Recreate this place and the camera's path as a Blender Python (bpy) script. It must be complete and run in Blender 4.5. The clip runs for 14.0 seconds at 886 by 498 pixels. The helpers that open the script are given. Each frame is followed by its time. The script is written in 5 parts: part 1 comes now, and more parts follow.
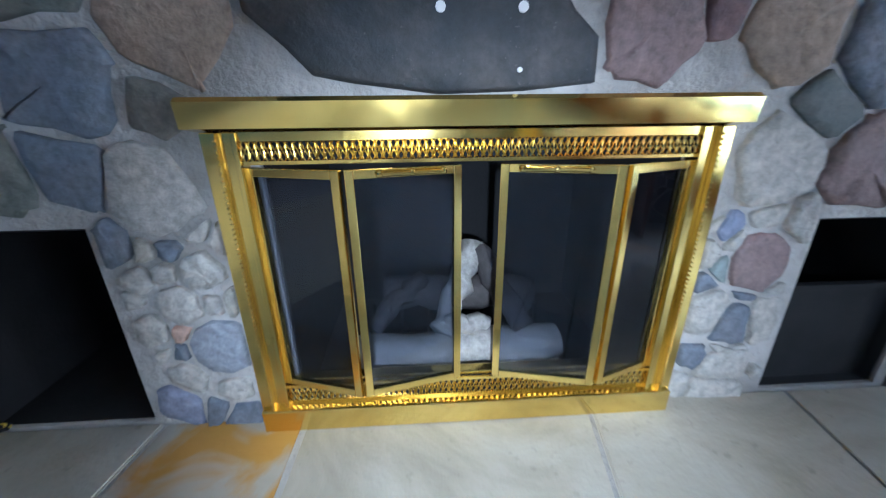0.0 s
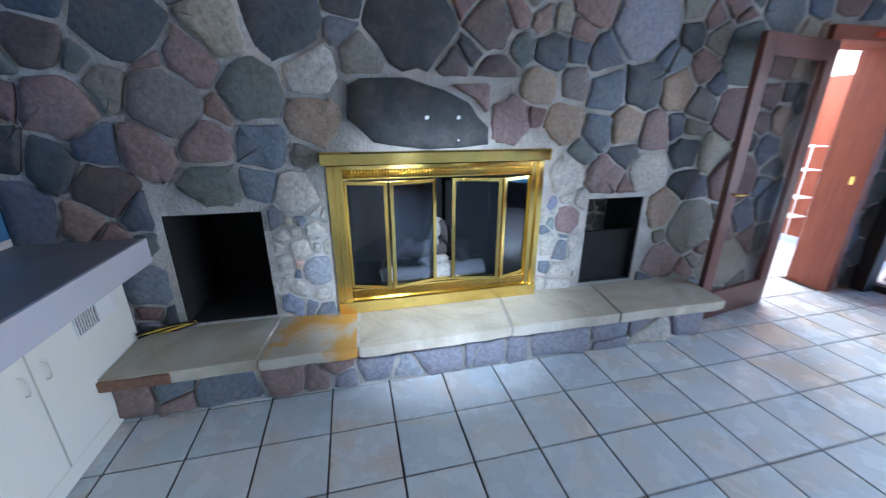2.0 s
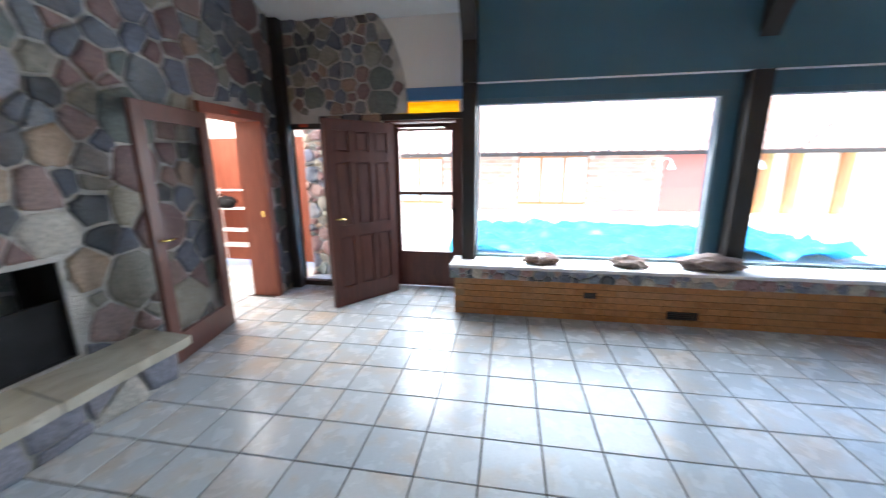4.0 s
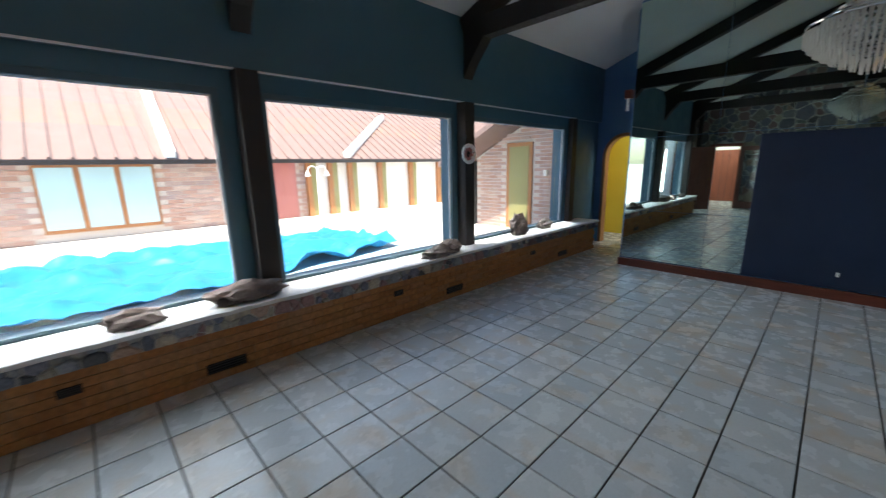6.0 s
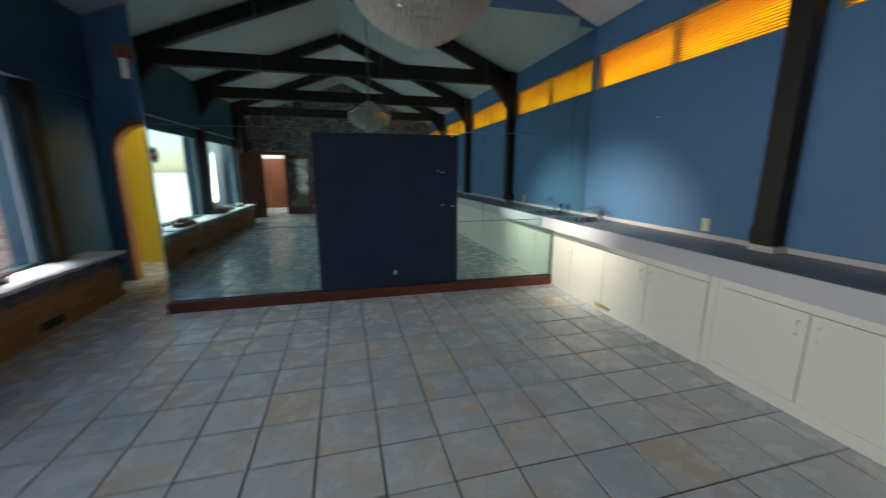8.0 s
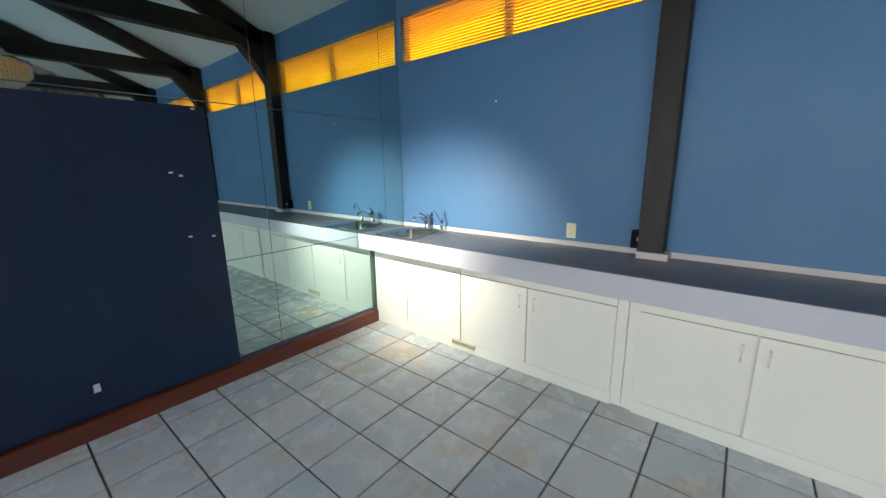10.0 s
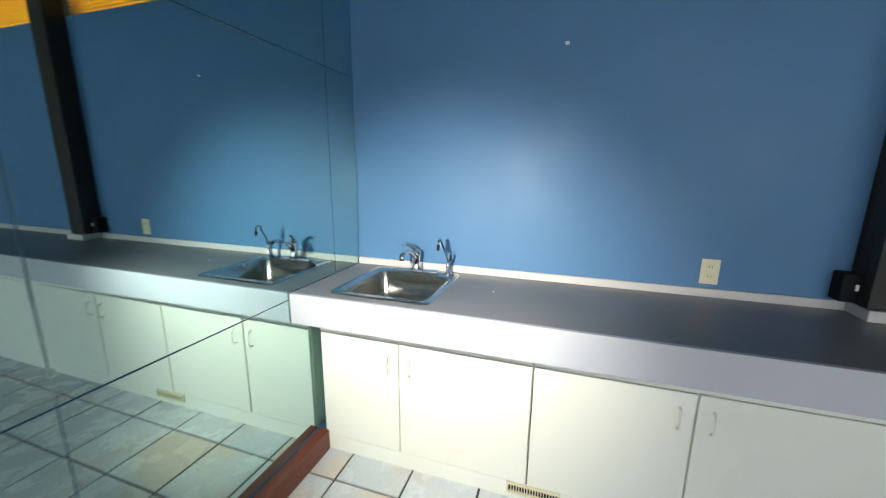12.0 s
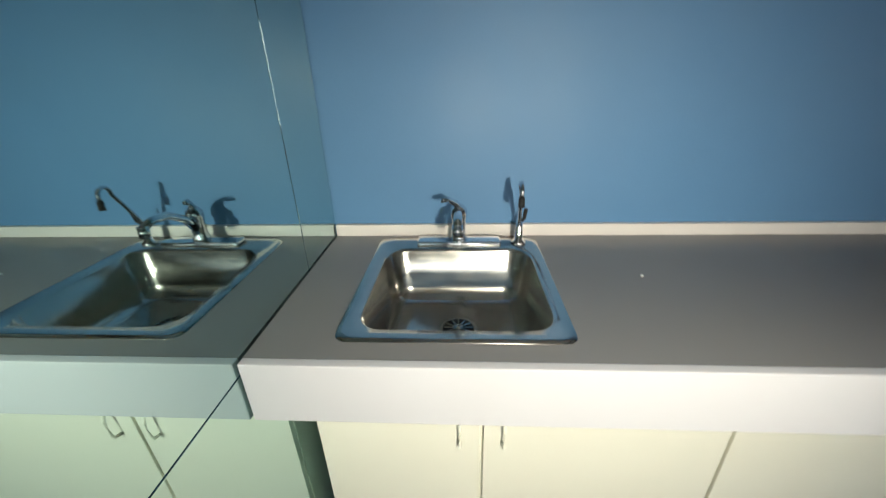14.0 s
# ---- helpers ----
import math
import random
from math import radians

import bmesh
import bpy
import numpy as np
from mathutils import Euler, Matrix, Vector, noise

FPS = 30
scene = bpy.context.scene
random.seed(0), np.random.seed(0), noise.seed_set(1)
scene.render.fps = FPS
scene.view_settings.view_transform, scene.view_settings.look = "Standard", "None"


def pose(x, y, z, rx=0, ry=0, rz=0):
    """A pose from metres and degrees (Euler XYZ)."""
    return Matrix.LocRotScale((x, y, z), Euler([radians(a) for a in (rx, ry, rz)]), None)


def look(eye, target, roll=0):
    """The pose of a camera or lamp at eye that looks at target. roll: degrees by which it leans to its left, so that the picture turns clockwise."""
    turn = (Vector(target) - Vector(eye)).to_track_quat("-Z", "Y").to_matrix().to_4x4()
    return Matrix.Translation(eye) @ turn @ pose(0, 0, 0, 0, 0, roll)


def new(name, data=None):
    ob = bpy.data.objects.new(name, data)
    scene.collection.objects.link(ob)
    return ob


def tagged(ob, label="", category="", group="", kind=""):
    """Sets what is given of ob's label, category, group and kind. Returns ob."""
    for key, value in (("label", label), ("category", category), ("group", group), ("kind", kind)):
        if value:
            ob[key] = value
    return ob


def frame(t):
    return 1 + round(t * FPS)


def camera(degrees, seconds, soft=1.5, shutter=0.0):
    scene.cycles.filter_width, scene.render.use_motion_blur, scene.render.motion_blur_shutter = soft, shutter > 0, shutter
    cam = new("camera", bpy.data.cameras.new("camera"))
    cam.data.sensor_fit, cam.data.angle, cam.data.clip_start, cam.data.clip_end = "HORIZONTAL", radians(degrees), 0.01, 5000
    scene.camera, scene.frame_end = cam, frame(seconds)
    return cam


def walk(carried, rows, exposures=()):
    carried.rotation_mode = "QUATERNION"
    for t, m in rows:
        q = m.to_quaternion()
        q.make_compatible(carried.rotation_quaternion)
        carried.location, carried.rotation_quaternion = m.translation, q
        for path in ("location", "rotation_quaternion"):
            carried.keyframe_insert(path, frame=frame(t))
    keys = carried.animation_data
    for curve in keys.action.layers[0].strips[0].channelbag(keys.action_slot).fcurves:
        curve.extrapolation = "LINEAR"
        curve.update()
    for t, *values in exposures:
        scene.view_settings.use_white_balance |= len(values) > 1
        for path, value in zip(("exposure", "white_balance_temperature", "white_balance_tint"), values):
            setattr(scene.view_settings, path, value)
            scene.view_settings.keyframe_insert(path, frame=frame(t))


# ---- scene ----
cam = camera(99.7, 14.0, 1.2, 0.4)
PATH = [
    (0, (-0.076, -1.034, 1.324), (0.03, 0.828, 0.602), -0.6),
    (0.5, (-0.102, -1.353, 1.343), (0.062, 0.505, 0.619), -0.9),
    (1, (-0.148, -1.699, 1.426), (0.049, 0.147, 0.68), -0.9),
    (1.5, (-0.348, -2.025, 1.46), (-0.05, -0.177, 0.758), -0.7),
    (2, (-0.445, -2.306, 1.535), (-0.021, -0.469, 0.867), -0.0),
    (2.5, (-0.43, -2.613, 1.587), (0.371, -0.895, 0.949), 0.4),
    (3, (-0.42, -2.727, 1.583), (0.892, -1.312, 1.06), -0.3),
    (3.5, (-0.321, -2.767, 1.593), (1.377, -1.81, 1.145), -0.5),
    (4, (-0.209, -2.829, 1.567), (1.708, -2.471, 1.124), -0.5),
    (4.2, (-0.157, -2.899, 1.546), (1.791, -2.76, 1.111), -0.6),
    (6.3, (0.562, -4.119, 1.583), (1.851, -5.584, 1.145), -1.1),
    (6.5, (0.649, -4.278, 1.57), (1.85, -5.815, 1.128), -1.0),
    (7, (0.814, -4.683, 1.554), (1.649, -6.447, 1.115), -0.5),
    (7.5, (0.845, -5.151, 1.525), (1.097, -7.086, 1.085), -0.1),
    (8, (0.837, -5.56, 1.479), (0.358, -7.459, 1.073), -0.0),
    (8.5, (0.758, -5.926, 1.456), (-0.279, -7.591, 1.067), -0.3),
    (8.7, (0.724, -6.073, 1.474), (-0.435, -7.656, 1.086), -0.2),
    (10.8, (0.321, -7.901, 1.506), (-1.338, -8.936, 1.086), -0.2),
    (11, (0.23, -8.093, 1.476), (-1.474, -9.06, 1.074), 0.2),
    (11.5, (-0.037, -8.489, 1.459), (-1.799, -9.356, 1.078), 0.4),
    (12, (-0.301, -8.792, 1.455), (-2.159, -9.402, 1.038), 0.6),
    (12.5, (-0.613, -9.023, 1.452), (-2.505, -9.509, 1.024), -0.7),
    (13, (-0.823, -9.259, 1.415), (-2.721, -9.69, 0.956), -1.0),
    (13.5, (-1.008, -9.399, 1.401), (-2.873, -9.787, 0.792), -1.4),
    (14, (-1.089, -9.524, 1.375), (-2.898, -9.637, 0.529), -1.6),
]
# seconds, stops, kelvin, tint
EXPOSURES = [(0.0, 2.6, 5300, 10), (1.5, 3.0, 5200, 10), (2.4, 2.75, 5600, 10), (3.0, 2.7, 6000, 10), (4.2, 2.8, 6400, 10), (6.3, 1.45, 6900, 8), (7.5, 1.3, 7000, 8), (8.7, 1.85, 7200, 8), (10.8, 2.15, 6600, 8), (12.0, 1.95, 6600, 6), (14.0, 1.35, 7300, 4)]
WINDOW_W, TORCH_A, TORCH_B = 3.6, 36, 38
walk_rows = [(t, look(eye, target, roll)) for t, eye, target, roll in PATH]
walk(cam, walk_rows, EXPOSURES)

# ---- world and light ----
world = bpy.data.worlds.new("sky")
scene.world = world
world.use_nodes = True
sky = world.node_tree.nodes.new("ShaderNodeTexSky")
sky.sky_type, sky.sun_disc = "NISHITA", False
sky.sun_elevation, sky.sun_rotation = radians(62), radians(-42)
world.node_tree.links.new(sky.outputs[0], world.node_tree.nodes["Background"].inputs[0])
world.node_tree.nodes["Background"].inputs[1].default_value = 0.15


def lamp(name, kind, matrix, energy, color=(1, 1, 1)):
    data = bpy.data.lights.new(name, kind)
    data.energy, data.color = energy, color
    ob = new(name, data)
    ob.matrix_world = matrix
    return ob


sun = lamp("sun", "SUN", look((-4.5, 5, 12.5), (0, 0, 0)), 5.0, (1.0, 0.95, 0.88))
sun.data.angle = radians(0.5)
# daylight through the three big panes
for yc, w, gain, fan in ((-3.58, 2.3, 2.8, 150), (-6.24, 2.25, 1.0, 76), (-8.9, 2.4, 1.0, 76)):
    a = lamp("window_daylight", "AREA", look((4.02, yc, 1.4), (0.0, yc, 0.55)), WINDOW_W * gain, (0.86, 0.94, 1.0))
    a.data.shape, a.data.size, a.data.size_y, a.data.spread = "RECTANGLE", w, 1.5, radians(fan)
# added lamps inside the window heads whiten the bench, for high sky light
for yc, w in ((-3.58, 2.2), (-6.24, 2.15), (-8.9, 2.3)):
    a = lamp("window_skylight", "AREA", look((3.87, yc, 2.10), (3.78, yc, 0.545)), 3.2, (0.92, 0.96, 1.0))
    a.data.shape, a.data.size, a.data.size_y, a.data.spread = "RECTANGLE", w, 0.06, radians(20)
a = lamp("window_daylight", "AREA", look((4.6, -1.75, 1.3), (3.0, -1.75, 1.2)), 10.0, (0.9, 0.95, 1.0))
a.data.shape, a.data.size, a.data.size_y = "RECTANGLE", 0.65, 1.4
# added lamp under the closed passage ceiling, where no window is built
a = lamp("passage_daylight", "AREA", look((3.9, 1.5, 2.86), (3.9, 1.5, 0.0)), 30, (1.0, 0.97, 0.93))
a.data.shape, a.data.size, a.data.size_y = "RECTANGLE", 1.2, 1.2
# two fixed spots, at hearth and sink, stand in for the walker's torch
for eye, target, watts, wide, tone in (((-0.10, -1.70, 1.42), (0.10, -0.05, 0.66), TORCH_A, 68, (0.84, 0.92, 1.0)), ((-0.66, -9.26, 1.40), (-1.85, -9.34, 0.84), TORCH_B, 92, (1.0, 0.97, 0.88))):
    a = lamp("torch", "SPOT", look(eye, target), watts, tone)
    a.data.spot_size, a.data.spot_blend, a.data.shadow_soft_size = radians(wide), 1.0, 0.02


# ---- materials ----
class Mat:
    """A small builder for node materials."""

    def __init__(self, name, rough=0.5, metal=0.0):
        self.m = bpy.data.materials.new(name)
        self.m.use_nodes = True
        self.t = self.m.node_tree
        self.b = self.t.nodes["Principled BSDF"]
        self.b.inputs["Roughness"].default_value = rough
        self.b.inputs["Metallic"].default_value = metal
        self.co = self.t.nodes.new("ShaderNodeTexCoord").outputs["Object"]

    def node(self, kind, **inputs):
        n = self.t.nodes.new(kind)
        for k, v in inputs.items():
            self.put(n.inputs[k.replace("_", " ")], v)
        return n

    def put(self, socket, v):
        if isinstance(v, bpy.types.NodeSocket):
            self.t.links.new(v, socket)
        else:
            socket.default_value = (*v, 1) if isinstance(v, tuple) and len(v) == 3 and socket.type == "RGBA" else v

    def noise(self, scale, detail=4.0, rough=0.55, co=None, dist=0.0):
        return self.node("ShaderNodeTexNoise", Vector=co or self.co, Scale=scale, Detail=detail, Roughness=rough, Distortion=dist).outputs[0]

    def ramp(self, fac, stops, constant=False):
        n = self.node("ShaderNodeValToRGB", Fac=fac)
        n.color_ramp.interpolation = "CONSTANT" if constant else "LINEAR"
        e = n.color_ramp.elements
        while len(e) < len(stops):
            e.new(0.5)
        for el, (p, c) in zip(e, stops):
            el.position, el.color = p, (*c, 1) if isinstance(c, tuple) else (c, c, c, 1)
        return n.outputs[0]

    def mix(self, fac, a, b, how="MIX"):
        n = self.t.nodes.new("ShaderNodeMix")
        n.data_type, n.blend_type = "RGBA", how
        self.put(n.inputs[0], fac), self.put(n.inputs[6], a), self.put(n.inputs[7], b)
        return n.outputs[2]

    def random(self):
        return self.t.nodes.new("ShaderNodeObjectInfo").outputs["Random"]

    def island(self):
        return self.t.nodes.new("ShaderNodeNewGeometry").outputs["Random Per Island"]

    def moved(self, rnd):
        """Object coordinates shifted by a random amount, so that alike pieces differ."""
        s = self.node("ShaderNodeVectorMath", Vector=self.co)
        c = self.node("ShaderNodeCombineXYZ", X=rnd, Y=rnd, Z=rnd)
        k = self.node("ShaderNodeVectorMath")
        k.operation = "SCALE"
        self.put(k.inputs[0], c.outputs[0]), self.put(k.inputs["Scale"], 37.0)
        self.put(s.inputs[1], k.outputs[0])
        return s.outputs[0]

    def bump(self, height, strength, dist=0.01):
        n = self.node("ShaderNodeBump", Height=height, Strength=strength, Distance=dist)
        self.put(self.b.inputs["Normal"], n.outputs[0])
        return self

    def color(self, c):
        self.put(self.b.inputs["Base Color"], c)
        return self

    def rough(self, r):
        self.put(self.b.inputs["Roughness"], r)
        return self


def paint(name, c, rough=0.5, vary=0.12, grain=180, bump=0.15, blotch=1.2):
    m = Mat(name, rough)
    dark, light = tuple(v * (1 - vary) for v in c), tuple(min(1, v * (1 + vary)) for v in c)
    m.color(m.mix(m.noise(grain, 2), m.ramp(m.noise(blotch, 5), [(0.35, dark), (0.7, light)]), c, "MIX"))
    m.rough(m.ramp(m.noise(3, 4), [(0.3, rough * 0.85), (0.7, min(1, rough * 1.15))]))
    return m.bump(m.noise(grain, 3), bump, 0.002).m


def wood(name, dark, light, rough=0.4, along=2, scale=14):
    m = Mat(name, rough)
    mp = m.node("ShaderNodeMapping", Vector=m.co)
    mp.inputs["Scale"].default_value = [0.12 if n == along else 1.0 for n in range(3)]
    g = m.noise(scale, 6, 0.6, mp.outputs[0], 1.5)
    m.color(m.mix(m.ramp(m.noise(2.5, 4), [(0.4, 0.0), (0.75, 0.5)]), m.ramp(g, [(0.3, dark), (0.7, light)]), dark))
    m.rough(m.ramp(g, [(0.3, rough * 0.8), (0.7, min(1, rough * 1.3))]))
    return m.bump(g, 0.25, 0.004).m


STONE_TONES = [(0.0, (0.10, 0.115, 0.15)), (0.12, (0.24, 0.155, 0.145)), (0.25, (0.17, 0.185, 0.21)), (0.36, (0.28, 0.195, 0.155)), (0.46, (0.055, 0.06, 0.07)),
               (0.56, (0.22, 0.21, 0.18)), (0.65, (0.13, 0.155, 0.15)), (0.74, (0.19, 0.115, 0.115)), (0.84, (0.125, 0.14, 0.19)), (0.93, (0.34, 0.31, 0.25))]


def stone(name, tone=None, rnd="object", gain=1.0):
    m = Mat(name, 0.72)
    r = m.random() if rnd == "object" else m.island()
    co = m.moved(r)
    if tone is None:
        base = m.ramp(r, [(p, tuple(v * gain for v in c)) for p, c in STONE_TONES], True)
    else:
        base = tone
    n1, n2 = m.noise(5, 6, 0.6, co, 0.6), m.noise(38, 5, 0.65, co)
    c = m.mix(m.ramp(n1, [(0.40, 0.0), (0.65, 0.5)]), base, m.mix(0.35, base, (0.30, 0.25, 0.21)))
    c = m.mix(0.85, c, m.ramp(n2, [(0.25, 0.45), (0.75, 1.35)]), "MULTIPLY")
    c = m.mix(m.ramp(m.noise(70, 3, 0.6, co), [(0.66, 0.0), (0.8, 0.35)]), c, (0.4, 0.38, 0.34))
    m.color(c).rough(m.ramp(n2, [(0.3, 0.55), (0.7, 0.85)]))
    h = m.mix(0.5, m.noise(9, 6, 0.7, co), n2)
    return m.bump(h, 0.8, 0.02).m


M = {}
M["stone"] = stone("fieldstone")
M["stone_joined"] = stone("fieldstone_far", rnd="island")
M["stone_grey"] = stone("grey_stone", (0.21, 0.19, 0.185))
M["stone_green"] = stone("green_grey_stone", (0.16, 0.175, 0.155))
M["stone_dark"] = stone("dark_slate_stone", (0.085, 0.095, 0.11))
M["stone_lavender"] = stone("lavender_stone", (0.25, 0.25, 0.30))
M["stone_umber"] = stone("dark_mauve_stone", (0.115, 0.085, 0.085))
M["stone_black"] = stone("black_stone", (0.045, 0.05, 0.055))
M["stone_white"] = stone("white_stone", (0.50, 0.48, 0.43))
M["stone_tan"] = stone("tan_stone", (0.36, 0.27, 0.20))
M["stone_mauve"] = stone("mauve_stone", (0.27, 0.19, 0.18))
M["stone_blue"] = stone("blue_stone", (0.17, 0.20, 0.245))
M["stone_pale"] = stone("pale_riser_stone", gain=2.0)
m = Mat("mortar", 0.9)
n = m.noise(6, 6)
m.color(m.mix(m.ramp(m.noise(1.3, 4), [(0.45, 0.0), (0.65, 0.7)]), m.ramp(n, [(0.3, (0.42, 0.40, 0.37)), (0.7, (0.62, 0.60, 0.565))]), (0.22, 0.21, 0.19)))
M["mortar"] = m.bump(m.noise(45, 5), 0.9, 0.02).m

m = Mat("floor_tile", 0.3)
r = m.random()
co = m.moved(r)
cloud = m.noise(3.0, 3, 0.5, co, 0.4)
base = m.mix(r, (0.53, 0.58, 0.61), (0.64, 0.66, 0.66))
c = m.mix(m.ramp(cloud, [(0.50, 0.0), (0.72, 0.75)]), base, (0.62, 0.50, 0.38))
c = m.mix(m.ramp(m.noise(2.2, 3, 0.5, co), [(0.45, 0.0), (0.7, 0.6)]), c, (0.47, 0.54, 0.59))
m.color(m.mix(0.2, c, m.ramp(m.noise(60, 3, 0.6, co), [(0.3, 0.75), (0.7, 1.15)]), "MULTIPLY"))
m.rough(m.ramp(m.noise(7, 5, 0.6, co), [(0.3, 0.17), (0.7, 0.34)]))
M["tile"] = m.bump(m.noise(22, 4, 0.5, co), 0.12, 0.004).m
M["grout"] = paint("grout", (0.07, 0.062, 0.056), 0.9, 0.3, 120)

M["blue"] = paint("blue_wall_paint", (0.078, 0.195, 0.37), 0.55, 0.08, 240, 0.12)
M["teal"] = paint("teal_wall_paint", (0.045, 0.125, 0.175), 0.5, 0.1, 240, 0.12)
M["navy"] = paint("navy_board_paint", (0.002, 0.017, 0.058), 0.55, 0.25, 140, 0.1)
M["ceiling"] = paint("ceiling_plaster", (0.66, 0.675, 0.67), 0.85, 0.06, 60, 0.5)
M["plaster"] = paint("white_plaster", (0.76, 0.75, 0.72), 0.8, 0.06, 60, 0.3)
M["yellow"] = paint("yellow_wall_paint", (0.78, 0.55, 0.04), 0.55, 0.06)
M["beam"] = wood("dark_beam_wood", (0.008, 0.0055, 0.005), (0.024, 0.014, 0.011), 0.55)
M["door_wood"] = wood("mahogany_door", (0.065, 0.020, 0.014), (0.15, 0.046, 0.03), 0.42)
M["red_wood"] = wood("red_brown_panel", (0.22, 0.055, 0.03), (0.34, 0.10, 0.055), 0.5)
M["base_wood"] = wood("red_baseboard", (0.10, 0.022, 0.012), (0.19, 0.045, 0.022), 0.35, 0)
M["cabinet"] = paint("cream_cabinet_paint", (0.80, 0.785, 0.70), 0.38, 0.05, 200, 0.06)
M["counter"] = paint("grey_laminate", (0.20, 0.195, 0.205), 0.36, 0.06, 420, 0.08, 2.0)
M["fascia"] = paint("lavender_grey_laminate", (0.52, 0.52, 0.57), 0.4, 0.04, 420, 0.05)
M["splash"] = paint("pale_grey_strip", (0.62, 0.58, 0.57), 0.45, 0.05, 200)
M["ivory"] = paint("ivory_plastic", (0.72, 0.66, 0.46), 0.35, 0.05, 200, 0.03)
M["white_plastic"] = paint("white_plastic", (0.8, 0.8, 0.78), 0.35, 0.04, 200, 0.03)
M["red_plastic"] = paint("red_plastic", (0.55, 0.06, 0.02), 0.4, 0.1, 200, 0.05)
M["black"] = paint("black_metal", (0.004, 0.004, 0.005), 0.85, 0.2, 200, 0.1)
M["recess_lining"] = paint("black_recess_lining", (0.010, 0.010, 0.011), 0.95, 0.35, 60, 0.6)
M["frame_dark"] = paint("dark_frame_paint", (0.02, 0.016, 0.015), 0.4, 0.2, 200)
M["frame_teal"] = paint("teal_frame_paint", (0.06, 0.12, 0.155), 0.42, 0.12, 200)
M["frame_white"] = paint("white_trim_paint", (0.72, 0.74, 0.76), 0.45, 0.06, 200)

m = Mat("brass", 0.16, 1.0)
m.color(m.mix(m.ramp(m.noise(3.5, 5), [(0.35, 0.0), (0.75, 0.7)]), (0.90, 0.68, 0.22), (0.70, 0.46, 0.10)))
m.rough(m.ramp(m.noise(6, 5), [(0.35, 0.08), (0.7, 0.22)]))
M["brass"] = m.bump(m.noise(5, 2), 0.05, 0.004).m
m = Mat("steel", 0.22, 1.0)
mp = m.node("ShaderNodeMapping", Vector=m.co)
mp.inputs["Scale"].default_value = (1, 0.2, 1)
br = m.noise(60, 4, 0.6, mp.outputs[0])
m.color(m.mix(br, (0.52, 0.51, 0.49), (0.62, 0.61, 0.58))).rough(m.ramp(br, [(0.3, 0.13), (0.7, 0.21)]))
M["steel"] = m.m
m = Mat("chrome", 0.07, 1.0)
M["chrome"] = m.color((0.72, 0.73, 0.75)).rough(m.ramp(m.noise(20, 3), [(0.4, 0.05), (0.7, 0.14)])).m
m = Mat("mirror", 0.015, 1.0)
M["mirror"] = m.color(m.mix(m.noise(1.5, 3), (0.50, 0.67, 0.65), (0.54, 0.70, 0.68))).m


def glass(name, tint=(1, 1, 1), gloss=0.08, rough=0.02):
    """A thin pane: clear, with a mirror's gloss that grows towards grazing."""
    mat = bpy.data.materials.new(name)
    mat.use_nodes = True
    t = mat.node_tree
    t.nodes.remove(t.nodes["Principled BSDF"])
    clear, shine, mixer, fr, pw, sc = (t.nodes.new(k) for k in ("ShaderNodeBsdfTransparent", "ShaderNodeBsdfGlossy", "ShaderNodeMixShader", "ShaderNodeLayerWeight", "ShaderNodeMath", "ShaderNodeMath"))
    clear.inputs[0].default_value, shine.inputs["Roughness"].default_value = (*tint, 1), rough
    fr.inputs[0].default_value = 0.5
    pw.operation, sc.operation = "POWER", "MULTIPLY_ADD"
    pw.inputs[1].default_value, sc.inputs[1].default_value, sc.inputs[2].default_value = 5.0, 0.6, gloss * 0.5
    t.links.new(fr.outputs["Facing"], pw.inputs[0]), t.links.new(pw.outputs[0], sc.inputs[0])
    t.links.new(sc.outputs[0], mixer.inputs[0]), t.links.new(clear.outputs[0], mixer.inputs[1]), t.links.new(shine.outputs[0], mixer.inputs[2])
    t.links.new(mixer.outputs[0], t.nodes["Material Output"].inputs[0])
    return mat


M["glass"] = glass("window_glass")
M["smoked"] = glass("smoked_glass", (0.50, 0.54, 0.62), 0.12)
mat = bpy.data.materials.new("crystal_prism")
mat.use_nodes = True
t = mat.node_tree
t.nodes.remove(t.nodes["Principled BSDF"])
tr, gl, mx = (t.nodes.new(k) for k in ("ShaderNodeBsdfTranslucent", "ShaderNodeBsdfGlossy", "ShaderNodeMixShader"))
tr.inputs[0].default_value, gl.inputs["Roughness"].default_value, mx.inputs[0].default_value = (0.95, 0.94, 0.90, 1), 0.05, 0.35
t.links.new(tr.outputs[0], mx.inputs[1]), t.links.new(gl.outputs[0], mx.inputs[2]), t.links.new(mx.outputs[0], t.nodes["Material Output"].inputs[0])
M["crystal"] = mat
# amber pressed glass, lit from outside
mat = bpy.data.materials.new("amber_glass")
mat.use_nodes = True
t = mat.node_tree
t.nodes.remove(t.nodes["Principled BSDF"])
tr, gl, mx = (t.nodes.new(k) for k in ("ShaderNodeBsdfTranslucent", "ShaderNodeBsdfGlossy", "ShaderNodeMixShader"))
tn = t.nodes.new("ShaderNodeTexNoise")
tn.inputs["Scale"].default_value = 1.4
rp = t.nodes.new("ShaderNodeValToRGB")
rp.color_ramp.elements[0].color, rp.color_ramp.elements[1].color = (0.90, 0.44, 0.012, 1), (1.0, 0.76, 0.07, 1)
rp.color_ramp.elements[0].position, rp.color_ramp.elements[1].position = 0.4, 0.6
gl.inputs["Roughness"].default_value, mx.inputs[0].default_value = 0.25, 0.04
t.links.new(tn.outputs[0], rp.inputs[0]), t.links.new(rp.outputs[0], tr.inputs[0])
